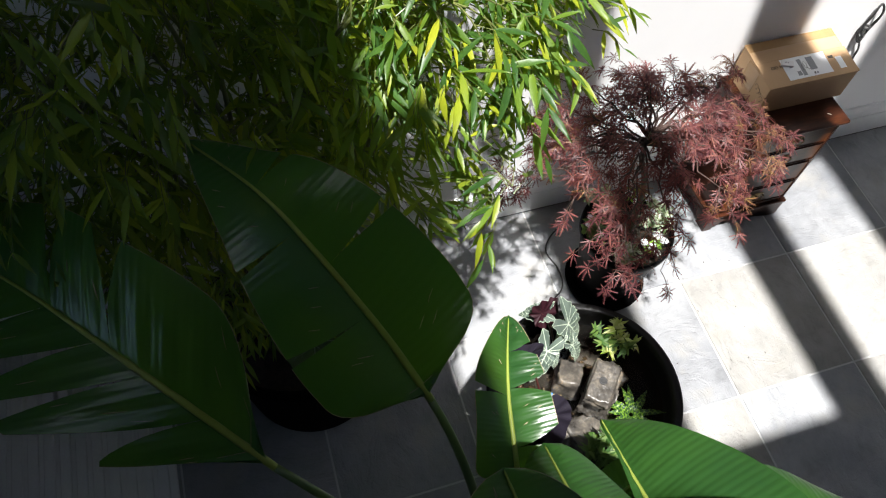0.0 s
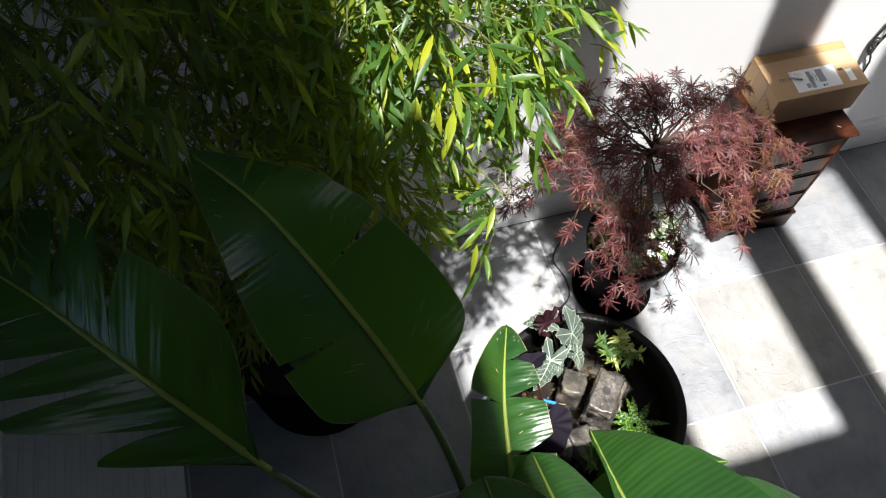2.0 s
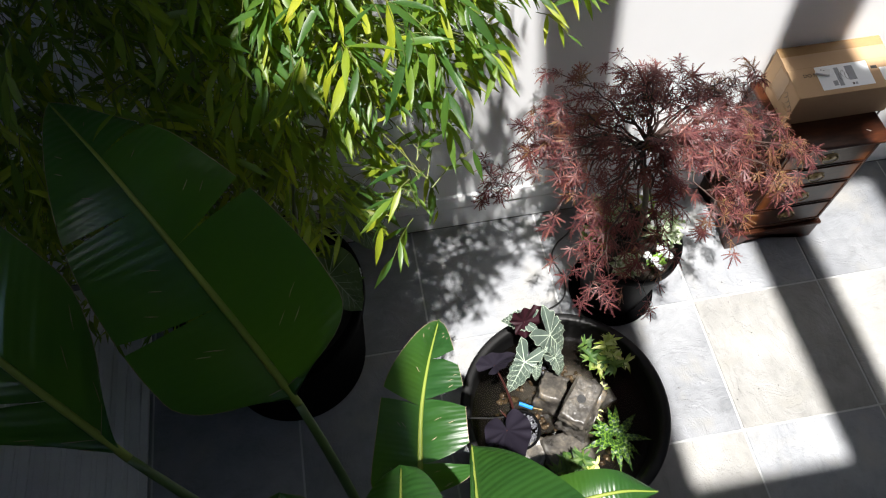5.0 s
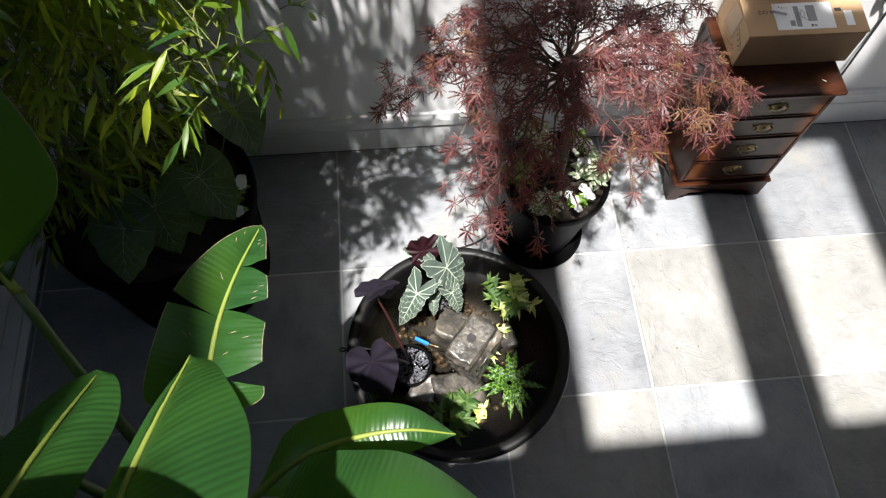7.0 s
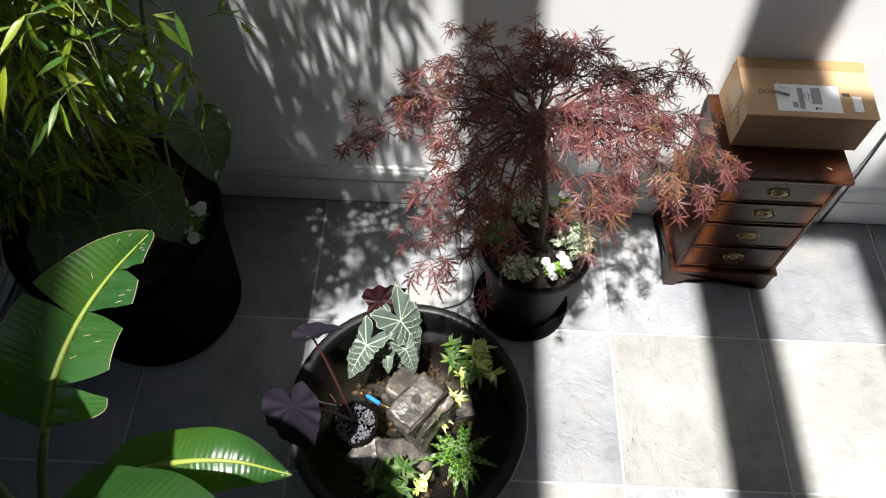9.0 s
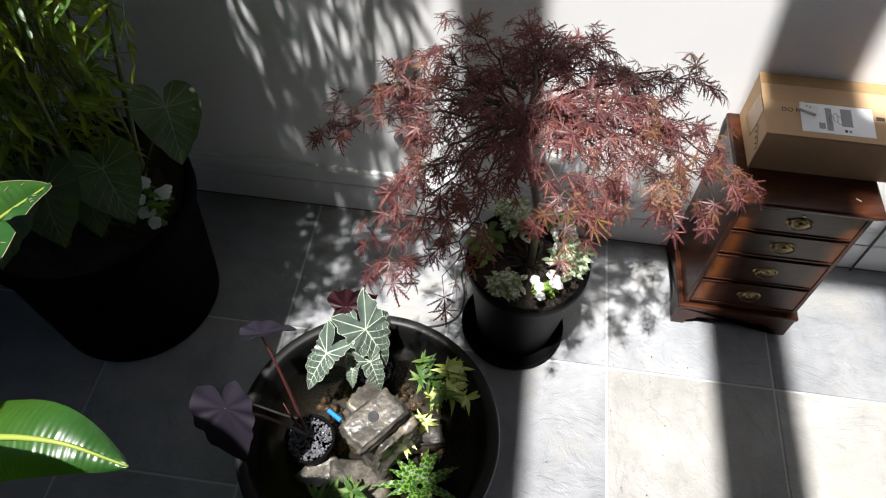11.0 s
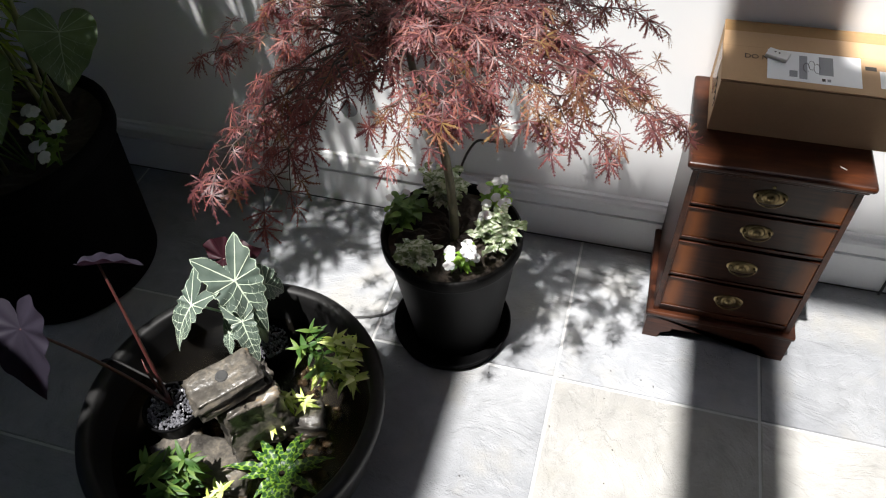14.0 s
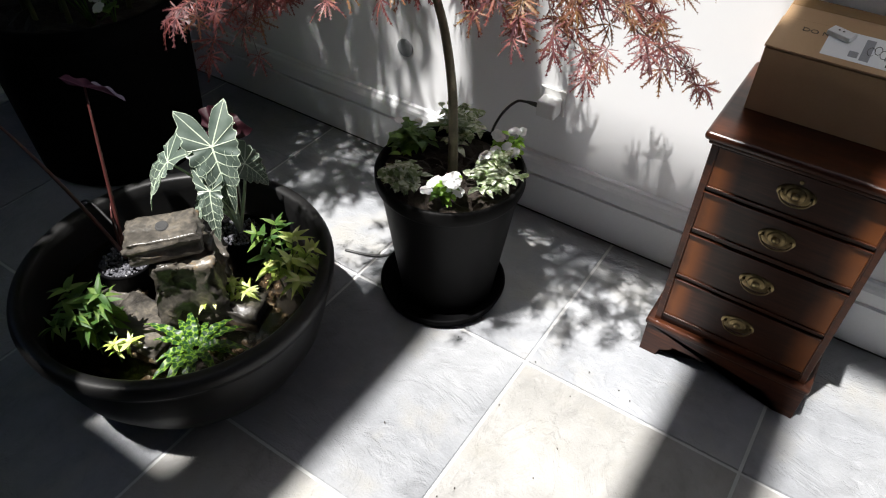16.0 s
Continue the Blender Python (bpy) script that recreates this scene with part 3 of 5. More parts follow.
def bracket(a, b):
    """Outline of a plinth board with two bracket feet, in its own plane."""
    z, h, w = 0.1085, 0.056, 0.066
    pts = [(a, 0.0), (a + w * 0.7, 0.0)]
    pts += [(a + w * 0.7 + 0.006 * math.sin(t), 0.012 + 0.010 * (1 - math.cos(t))) for t in (0.4, 1.2, 2.0)]
    pts += [(a + w + 0.018 * math.sin(t), h - 0.02 * math.cos(t)) for t in (0.2, 0.7, 1.2, 1.57)]
    mid = [(a + b - s, q) for s, q in reversed(pts)]
    return pts + mid + [(b, z), (a, z)]


def plate(b, outline, near, far):
    """A board cut to an outline; the foot outline is split at its middle."""
    bm = bmesh.new()
    n = len(outline)
    va = [bm.verts.new(near(*p)) for p in outline]
    vb = [bm.verts.new(far(*p)) for p in outline]
    fa, fb = bm.faces.new(va), bm.faces.new(vb[::-1])
    for i in range(n):
        bm.faces.new((va[i], vb[i], vb[(i + 1) % n], va[(i + 1) % n]))
    bmesh.ops.triangulate(bm, faces=[fa, fb])
    b.take(bm)


def handle(x, y, z):
    b = Build()

    def turned(profile, sx=1.0, sz=1.0, n=28):
        t = Build()
        t.lathe(0, 0, profile, n)
        b.add([(x + p[0] * sx, y - p[2], z + p[1] * sz) for p in t.v], [f[::-1] for f in t.f])

    turned([(0.0, 0.0022), (0.034, 0.0022), (0.039, 0.0012), (0.041, 0.0)], 1.0, 0.60)
    turned([(0.0, 0.011), (0.006, 0.0105), (0.009, 0.008), (0.0095, 0.0055), (0.0125, 0.0062), (0.0145, 0.0045), (0.017, 0.0054), (0.0195, 0.0034), (0.021, 0.0022)])
    for s in (-1, 1):
        b.tube([(x + s * 0.031, y, z + 0.003), (x + s * 0.031, y - 0.011, z + 0.003)], 0.0032, 8)
    bail = [(x + 0.034 * math.cos(a), y - 0.010 - 0.002 * math.sin(-a), z + 0.003 + 0.026 * math.sin(a)) for a in (math.pi + math.pi * k / 14 for k in range(15))]
    b.tube(bail, 0.0023, 8)
    return b


def cardboard_box():
    x0, x1, y0, y1, z0 = 1.476, 1.900, 0.360, 0.594, 0.7375
    ym = 0.487

    def lid(y):
        return 0.886 + 0.026 * (y - y0) / (y1 - y0)

    c = thing("cardboard_box", (1.70, 0.48, z0), "closed brown cardboard parcel with a white shipping label, on the chest", "cardboard box")
    t = 0.004
    part("front_panel", box_of(x0, x1, y0, y0 + t, z0, lid(y0) - 0.002, bevel=0.0015), CARD, c)
    part("back_panel", box_of(x0, x1, y1 - t, y1, z0, lid(y1) - 0.002, bevel=0.0015), CARD, c)
    for xa in (x0, x1 - t):
        b = Build()
        p = [(y0 + t, z0), (y1 - t, z0), (y1 - t, lid(y1) - 0.002), (y0 + t, lid(y0) - 0.002)]
        b.add([(x, y, z) for x in (xa, xa + t) for y, z in p], [(3, 2, 1, 0), (4, 5, 6, 7), (0, 1, 5, 4), (1, 2, 6, 5), (2, 3, 7, 6), (3, 0, 4, 7)])
        part("end_panel", b, CARD, c)
    part("base_panel", box_of(x0 + t, x1 - t, y0 + t, y1 - t, z0, z0 + t), CARD, c)

    def sheet(xa, xb, ya, yb, lift, th, bow=0.0025, nx=14, ny=6):
        """A thin board or paper lying along the sloping top."""
        def z(x, y):
            u, v = (x - x0) / (x1 - x0), (y - y0) / (y1 - y0)
            return lid(y) + bow * math.sin(math.pi * min(max(u, 0), 1)) * math.sin(math.pi * min(max(v, 0), 1)) + lift

        b = Build()
        rows = [(xa + (xb - xa) * i / nx, ya + (yb - ya) * j / ny, z(xa + (xb - xa) * i / nx, ya + (yb - ya) * j / ny) + k) for k in (th, 0.0) for j in range(ny + 1) for i in range(nx + 1)]
        n = (nx + 1) * (ny + 1)
        f = []
        for j in range(ny):
            for i in range(nx):
                a = j * (nx + 1) + i
                q = (a, a + 1, a + nx + 2, a + nx + 1)
                f += [q, tuple(n + e for e in reversed(q))]
        rim = list(range(nx + 1)) + [j * (nx + 1) + nx for j in range(1, ny + 1)] + [ny * (nx + 1) + i for i in range(nx - 1, -1, -1)] + [j * (nx + 1) for j in range(ny - 1, 0, -1)]
        f += [(d, a, n + a, n + d) for a, d in zip(rim, rim[1:] + rim[:1])]
        b.add(rows, f)
        return b

    part("back_flap", sheet(x0 - 0.001, x1 + 0.001, ym - 0.006, y1 + 0.001, -0.002, 0.0035), CARD, c)
    front = part("front_flap", sheet(x0 - 0.002, x1 + 0.003, y0 - 0.002, ym, 0.0018, 0.0036), CARD, c, "front flap lapped over the back flap")
    part("flap_edge", sheet(x0 - 0.001, x1 + 0.002, ym + 0.0004, ym + 0.0012, 0.0019, 0.0032, ny=2), CARD_EDGE, front, "raw corrugated edge")
    part("tape", sheet(x0 + 0.0005, x1 - 0.0005, 0.552, 0.5955, 0.0017, 0.0003), TAPE, c, "glossy brown tape along the back edge")
    part("side_tape", box_of(x0 - 0.0012, x0 - 0.0004, 0.448, 0.53, z0 + 0.045, 0.893), TAPE, c, "glossy brown tape on the end")
    lx, ly = 1.578, 0.378
    top = 0.0056
    part("shipping_label", sheet(lx, lx + 0.210, ly, ly + 0.106, top, 0.0004), PAPER, front, "white printed shipping label")
    marks = [(0.022, 0.036, 0.070, 0.092, INK), (0.050, 0.068, 0.014, 0.036, GREY_INK), (0.072, 0.090, 0.010, 0.092, GREY_INK), (0.116, 0.148, 0.030, 0.094, GREY_INK), (0.122, 0.130, 0.009, 0.018, INK), (0.134, 0.142, 0.009, 0.018, GREY_INK)]
    for a0, a1, b0, b1, mat in marks:
        part("print_bar", sheet(lx + a0, lx + a1, ly + b0, ly + b1, top + 0.0005, 0.0002, nx=2, ny=2), mat, front)
    for k in range(3):
        pts = [(lx + 0.088 + 0.012 * k + 0.007 * math.cos(a), ly + 0.050 + 0.016 * math.sin(a) + 0.010 * (k % 2), 0) for a in (0.55 * i for i in range(11))]
        part("pen_mark", tube_of([(x, y, lid(y) + 0.0025 * math.sin(math.pi * (x - x0) / (x1 - x0)) * math.sin(math.pi * (y - y0) / (y1 - y0)) + top + 0.0008) for x, y, _ in pts], 0.0006, 5), INK, front)
    part("small_sticker", sheet(1.828, 1.858, 0.386, 0.446, top, 0.0004, nx=4), PAPER, front, "small white sticker")
    part("print_bar", sheet(1.797, 1.822, 0.444, 0.458, top, 0.0002, nx=2, ny=2), INK, front)
    cu = bpy.data.curves.new("printed_words", "FONT")
    cu.body, cu.size, cu.extrude = "DO N", 0.022, 0.0002
    tmp = bpy.data.objects.new("printed_words", cu)
    me = bpy.data.meshes.new_from_object(tmp)
    bpy.data.objects.remove(tmp)
    me.materials.append(INK)
    w = new("printed_words", me)
    w.parent = front
    w.matrix_local = Matrix.Translation(Vector((1.524, 0.444, lid(0.444) + 0.0072)) - PLACE[front]) @ pose(0, 0, 0, math.degrees(math.atan2(0.026, y1 - y0)), 0, 0)
    for k in range(4):
        yy = 0.380 + 0.017 * k
        pts = [(x0 - 0.0006, yy + 0.008 * math.cos(a) + 0.003 * math.sin(2 * a), z0 + 0.072 + 0.014 * math.sin(a) + 0.008 * k) for a in (0.5 * i for i in range(11))]
        part("pen_mark", tube_of(pts, 0.0008, 5), INK, c)
    tz = lid(0.455) + 0.0125
    tag = thing("white_tag", (1.600, 0.455, tz - 0.004), "small white plastic tag with two dark dots lying on the label", "tag")
    m = Matrix.Translation((1.600, 0.456, tz)) @ pose(0, 0, 0, 7, 0, -22)
    b = Build()
    b.box(-0.026, 0.026, -0.014, 0.014, -0.004, 0.007, bevel=0.002)
    b.v = [tuple(m @ Vector(p)) for p in b.v]
    part("case", b, WHITE_PLASTIC, tag)
    for s in (-0.008, 0.002):
        b = Build()
        b.lathe(0, 0, [(0.0, 0.0078), (0.0022, 0.0076), (0.0024, 0.007)], 10)
        b.v = [tuple(m @ (Vector(p) + Vector((s, 0.002, 0)))) for p in b.v]
        part("dot", b, INK, tag)


def wall_things():
    # adaptor plugged in low on the wall, its cable running down behind the pot
    a = thing("plug_adaptor", (0.90, WALL_Y, 0.43), "white plug adaptor in the wall with a black cable", "plug")
    part("wall_plate", box_of(0.868, 0.954, WALL_Y - 0.008, WALL_Y, 0.392, 0.478, bevel=0.003), WHITE_PLASTIC, a)
    part("adaptor", box_of(0.884, 0.946, WALL_Y - 0.060, WALL_Y - 0.0085, 0.402, 0.456, bevel=0.006), WHITE_PLASTIC, a)
    part("strain_relief", tube_of([(0.883, WALL_Y - 0.045, 0.430), (0.864, WALL_Y - 0.046, 0.430), (0.846, WALL_Y - 0.047, 0.430)], [0.008, 0.0065, 0.0045]), RUBBER, a)
    line = smooth_line([(0.848, WALL_Y - 0.047, 0.430), (0.815, WALL_Y - 0.060, 0.425), (0.788, 0.500, 0.385), (0.772, 0.47, 0.300), (0.765, 0.46, 0.12), (0.740, 0.450, 0.008), (0.670, 0.400, 0.006), (0.628, 0.330, 0.006), (0.650, 0.230, 0.006), (0.640, 0.140, 0.006), (0.590, 0.090, 0.006), (0.500, 0.060, 0.006)], 7)
    part("cable", tube_of(line, 0.0042, 8), RUBBER, a)
    # a looped black cable hanging on the wall
    k = thing("cable_coil", (2.105, WALL_Y, 0.85), "coiled black cable hanging on the wall", "cable")
    rng = random.Random(8)
    for r, dz in ((0.075, 0.0), (0.062, 0.010), (0.082, -0.008)):
        pts = [(2.105 + 0.028 * math.cos(t) + 0.006 * r, WALL_Y - 0.012 - 0.006 * (1 + math.sin(3 * t)), 0.905 + dz + (r + 0.02) * math.sin(t)) for t in (2 * math.pi * i / 26 for i in range(27))]
        part("loop", tube_of(pts, 0.0046, 8), RUBBER, k)
    part("tie", tube_of([(2.105 + 0.016 * math.cos(t), WALL_Y - 0.016 + 0.010 * math.sin(t), 0.875) for t in (2 * math.pi * i / 16 for i in range(17))], 0.0055, 8), RUBBER, k)
    part("tail", tube_of(smooth_line([(2.105, WALL_Y - 0.014, 0.815), (2.150, WALL_Y - 0.012, 0.74), (2.165, WALL_Y - 0.010, 0.66), (2.172, WALL_Y - 0.032, 0.25), (2.175, WALL_Y - 0.034, 0.008)], 6), 0.0046, 8), RUBBER, k)
    # round grey disc on the wall
    b = Build()
    b.lathe(0, 0, [(0.0, 0.006), (0.026, 0.006), (0.031, 0.004), (0.032, 0.0)], 32)
    b.v = [(0.352 + p[0], WALL_Y - p[2], 0.44 + p[1]) for p in b.v]
    single("wall_disc", b, GREY_DISC, (0.352, WALL_Y, 0.44), "small round grey disc on the white wall", "wall cap", smooth=False)


# ---- pots ----
def maple_pot():
    cx, cy = 0.851, 0.127
    sx, sy = 0.841, 0.118
    s = thing("pot_saucer", (sx, sy, 0), "round black plastic saucer on the slate floor", "saucer")
    b = Build()
    b.lathe(sx, sy, [(0.0, 0.0), (0.165, 0.0), (0.180, 0.006), (0.188, 0.030), (0.190, 0.036), (0.185, 0.038), (0.180, 0.034), (0.172, 0.010), (0.0, 0.008)], 72)
    part("dish", b, BLACK_PLASTIC, s, smooth=True)
    p = thing("maple_planter", (cx, cy, 0.0085), "tapered black plastic planter full of compost, standing in a saucer", "plant pot")
    b = Build()
    b.lathe(cx, cy, [(0.0, 0.010), (0.132, 0.010), (0.140, 0.018), (0.190, 0.395), (0.193, 0.402), (0.201, 0.408), (0.204, 0.416), (0.204, 0.443), (0.200, 0.450), (0.194, 0.450), (0.190, 0.443), (0.184, 0.402), (0.180, 0.395)], 72)
    part("shell", b, DULL_PLASTIC, p, smooth=True)
    b = Build()
    b.disc(cx, cy, 0.184, 0.422, 40, 9, 0.009, random.Random(2))
    part("compost", b, SOIL, p)


def bamboo_pot():
    cx, cy = -0.585, 0.060
    p = thing("bamboo_planter", (cx, cy, 0), "very large tall black planter holding the bamboo", "plant pot")
    b = Build()
    b.lathe(cx, cy, [(0.0, 0.0), (0.286, 0.0), (0.298, 0.012), (0.330, 0.520), (0.344, 0.530), (0.350, 0.545), (0.350, 0.590), (0.343, 0.600), (0.325, 0.600), (0.320, 0.590), (0.312, 0.530)], 80)
    part("shell", b, BLACK_PLASTIC, p, smooth=True)
    b = Build()
    b.disc(cx, cy, 0.318, 0.565, 40, 10, 0.012, random.Random(4))
    part("compost", b, SOIL, p)


def paddle_pot():
    cx, cy = -0.16, -1.22
    p = thing("paddle_plant_planter", (cx, cy, 0), "round black planter under the broad paddle leaves", "plant pot")
    b = Build()
    b.lathe(cx, cy, [(0.0, 0.0), (0.165, 0.0), (0.175, 0.01), (0.215, 0.38), (0.225, 0.386), (0.228, 0.40), (0.228, 0.42), (0.215, 0.425), (0.208, 0.41), (0.203, 0.38)], 64)
    part("shell", b, BLACK_PLASTIC, p, smooth=True)
    b = Build()
    b.disc(cx, cy, 0.208, 0.388, 36, 8, 0.01, random.Random(6))
    part("compost", b, SOIL, p)


# ---- the water bowl ----
BX, BY, WZ = 0.428, -0.472, 0.215


def water_bowl():
    p = thing("water_bowl", (BX, BY, 0), "wide shallow black resin bowl used as an indoor pond", "water bowl")
    b = Build()
    b.lathe(BX, BY, [(0.000, 0.000), (0.230, 0.000), (0.257, 0.009), (0.304, 0.057), (0.341, 0.125), (0.361, 0.194), (0.368, 0.257), (0.370, 0.280), (0.384, 0.287), (0.390, 0.299), (0.391, 0.319), (0.387, 0.329), (0.378, 0.333), (0.361, 0.332), (0.354, 0.326), (0.350, 0.296), (0.345, 0.228), (0.328, 0.137), (0.284, 0.068), (0.216, 0.040), (0.000, 0.036)], 96)
    part("shell", b, BOWL_RESIN, p, smooth=True)
    b = Build()
    b.disc(BX, BY, 0.3435, WZ, 80, 24)
    w = single("water", b, WATER, (BX, BY, WZ), "still dark pond water with fine ripples", "water", smooth=True, kind="structure")
    w.visible_shadow = False


def rock(seed, size, at, turn, name, label, mat=None, cuts=4, rough=0.16):
    rng = random.Random(seed)
    bm = bmesh.new()
    bmesh.ops.create_cube(bm, size=1.0)
    bmesh.ops.subdivide_edges(bm, edges=list(bm.edges), cuts=cuts, use_grid_fill=True)
    off = Vector((rng.uniform(0, 50), rng.uniform(0, 50), rng.uniform(0, 50)))
    for v in bm.verts:
        d = v.co.normalized() * 0.62
        v.co = v.co.lerp(d, 0.05)
        ledge = noise.noise(Vector((0.3, 0.7, v.co.z * 4.5)) + off)
        v.co.x *= 1 + 0.13 * ledge
        v.co.y *= 1 + 0.13 * ledge
        n = noise.noise_vector(v.co * 2.2 + off) * rough + noise.noise_vector(v.co * 6.0 + off) * rough * 0.5 + noise.noise_vector(v.co * 14.0 + off) * rough * 0.3
        n *= 0.7 + 0.6 * (noise.noise(v.co * 9.0 + off) > 0.1)
        v.co += n
        v.co.z = max(v.co.z, -0.5)
    bmesh.ops.recalc_face_normals(bm, faces=list(bm.faces))
    m = Matrix.LocRotScale(at, Euler([radians(a) for a in turn]), size)
    b = Build()
    b.take(bm, m)
    low = min(q[2] for q in b.v)
    return single(name, b, mat or STONE, (at[0], at[1], low), label, "stone", smooth=True)


def fountain():
    r = rock(11, (0.165, 0.095, 0.064), (0.457, -0.497, 0.453), (3, -3, 51), "fountain_stone", "drilled wet brown slab, the bubbling top of the fountain", cuts=18, rough=0.06)
    b = Build()
    b.lathe(0.457, -0.494, [(0.0, 0.4872), (0.011, 0.4872), (0.0135, 0.4895), (0.016, 0.484)], 20)
    part("outlet", b, GAP, r, "dark disc on the slab, standing for the shaded water outlet hole", smooth=True)
    rock(12, (0.150, 0.110, 0.20), (0.488, -0.488, 0.315), (2, 5, 51), "stone", "wet brown stone block stacked under the fountain slab", cuts=14, rough=0.13)
    rock(13, (0.19, 0.15, 0.07), (0.420, -0.605, 0.200), (-4, 3, 12), "stone", "low wet brown stone at the foot of the fountain", cuts=10, rough=0.10)
    rock(14, (0.115, 0.10, 0.13), (0.405, -0.385, 0.245), (5, 10, 60), "stone", "pale brown stone beside the fountain", cuts=9, rough=0.11)
    rock(15, (0.10, 0.08, 0.08), (0.590, -0.425, 0.205), (0, 0, 20), "stone", "small ochre stone beside the fountain", cuts=9, rough=0.12)
    rock(16, (0.12, 0.09, 0.06), (0.300, -0.585, 0.190), (4, -6, 50), "stone", "flat wet brown stone just under the water", cuts=8, rough=0.12)
    rng = random.Random(21)
    b = Build()
    for k in range(240):
        a, q = rng.uniform(0, 6.283), 0.25 * math.sqrt(rng.random())
        s = rng.uniform(0.008, 0.020)
        bm = bmesh.new()
        bmesh.ops.create_icosphere(bm, subdivisions=1, radius=1.0)
        b.take(bm, Matrix.LocRotScale((BX + q * math.cos(a), BY + q * math.sin(a), 0.045 + rng.uniform(0, 0.05)), Euler((rng.random(), rng.random(), rng.random() * 6)), (s, s * 0.75, s * 0.55)))
    single("pebbles", b, PEBBLE, (BX, BY, 0.04), "brown river pebbles covering the bottom of the bowl", "pebbles", smooth=True, kind="stuff")
    h = thing("hose_piece", (0.308, -0.408, WZ), "short bright blue hose end with a brass nozzle at the water", "hose")
    part("hose", tube_of([(0.280, -0.393, 0.226), (0.326, -0.421, 0.228)], 0.0075, 10), BLUE, h)
    part("nozzle", tube_of([(0.327, -0.4216, 0.228), (0.350, -0.432, 0.230), (0.362, -0.437, 0.232)], [0.0045, 0.0055, 0.003], 10), BRASS, h)
    # cable over the rim
    pts = smooth_line([(0.30, -0.43, 0.21), (0.18, -0.445, 0.265), (0.085, -0.450, 0.333), (0.054, -0.452, 0.343), (0.026, -0.455, 0.328), (0.010, -0.440, 0.300), (0.022, -0.428, 0.286), (0.038, -0.434, 0.268)], 6)
    c = single("pump_cable", tube_of(pts, 0.0035, 8), RUBBER, (0.06, -0.452, 0.337), "thin black pump cable looped over the bowl's rim", "cable", smooth=True)
    def gravel_pot(x, y, top, r, stones, label):
        g = thing("gravel_pot", (x, y, 0.037), label, "plant pot")
        b = Build()
        b.lathe(x, y, [(0.0, 0.04), (r * 0.72, 0.04), (r * 0.93, top - 0.013), (r, top - 0.010), (r + 0.001, top), (r - 0.003, top + 0.002), (r - 0.008, top - 0.006), (r - 0.010, top - 0.018)], 40)
        part("shell", b, BLACK_PLASTIC, g, smooth=True)
        b = Build()
        for k in range(stones):
            a, q = rng.uniform(0, 6.283), (r - 0.010) * math.sqrt(rng.random())
            s = rng.uniform(0.0034, 0.0065)
            bm = bmesh.new()
            bmesh.ops.create_icosphere(bm, subdivisions=1, radius=1.0)
            b.take(bm, Matrix.LocRotScale((x + q * math.cos(a), y + q * math.sin(a), top - 0.012 + rng.uniform(0, 0.006)), Euler((rng.random() * 3, rng.random() * 3, rng.random() * 6)), (s, s * 0.8, s * 0.7)))
        part("gravel", b, GRAVEL, g, "shiny black gravel", kind="stuff")

    gravel_pot(0.254, -0.508, 0.280, 0.075, 460, "small black pot topped with shiny black gravel, standing in the water")
    gravel_pot(0.400, -0.245, 0.262, 0.068, 320, "small black pot of gravel under the alocasia, standing in the water")


# ---- leaves ----
def polar_leaf(build, m, radius, size, cup, rings=4, n=72, wave=0.0, waves=7, mat=0, droop=0.0):
    """A blade round its stalk's joint: x to the tip, y to the side. radius: outline by angle."""
    def at(a, q):
        r = radius(a) * q
        x, y = r * math.cos(a), r * math.sin(a)
        z = cup * abs(y) - droop * max(x, 0) ** 2 - droop * 0.5 * min(x, 0) ** 2 + wave * q * q * math.sin(waves * a)
        return m @ Vector((x * size, y * size, z * size))

    verts, faces = [at(0, 0)], []
    for j in range(1, rings + 1):
        verts += [at(-math.pi + 2 * math.pi * i / n, j / rings) for i in range(n + 1)]
    w = n + 1
    for i in range(n):
        faces.append((0, 1 + i, 2 + i))
    for j in range(rings - 1):
        for i in range(n):
            a = 1 + j * w + i
            faces.append((a, a + w, a + w + 1, a + 1))
    build.add(verts, faces, mat)
    return at


def arrow(a):
    """Outline of an alocasia blade."""
    b = abs(a)
    pts = ((0.0, 1.0), (0.07, 0.86), (0.22, 0.64), (0.48, 0.48), (0.90, 0.385), (1.5, 0.345), (2.05, 0.40), (2.40, 0.54), (2.64, 0.66), (2.84, 0.50), (3.02, 0.24), (3.1416, 0.13))
    for (p, r), (q, s) in zip(pts, pts[1:]):
        if b <= q:
            t = (b - p) / (q - p)
            return (r + (s - r) * t) * (1 + 0.055 * math.cos(17 * b) * min(1, 3 * b) * (b < 2.7))
    return 0.13


def slim_arrow(a):
    return arrow(a) * (1 - 0.38 * abs(math.sin(a)) ** 1.5)


def heart(a):
    b = abs(a)
    pts = ((0.0, 1.0), (0.12, 0.90), (0.4, 0.74), (0.9, 0.62), (1.5, 0.60), (2.1, 0.62), (2.6, 0.58), (2.9, 0.40), (3.05, 0.16), (3.1416, 0.05))
    for (p, r), (q, s) in zip(pts, pts[1:]):
        if b <= q:
            t = (b - p) / (q - p)
            t = t * t * (3 - 2 * t) * 0.5 + t * 0.5
            return r + (s - r) * t
    return 0.05


def long_heart(a):
    b = abs(a)
    pts = ((0.0, 1.0), (0.12, 0.88), (0.35, 0.65), (0.8, 0.46), (1.5, 0.41), (2.1, 0.45), (2.6, 0.50), (2.9, 0.38), (3.05, 0.16), (3.1416, 0.07))
    for (p, r), (q, s) in zip(pts, pts[1:]):
        if b <= q:
            t = (b - p) / (q - p)
            return r + (s - r) * t
    return 0.07


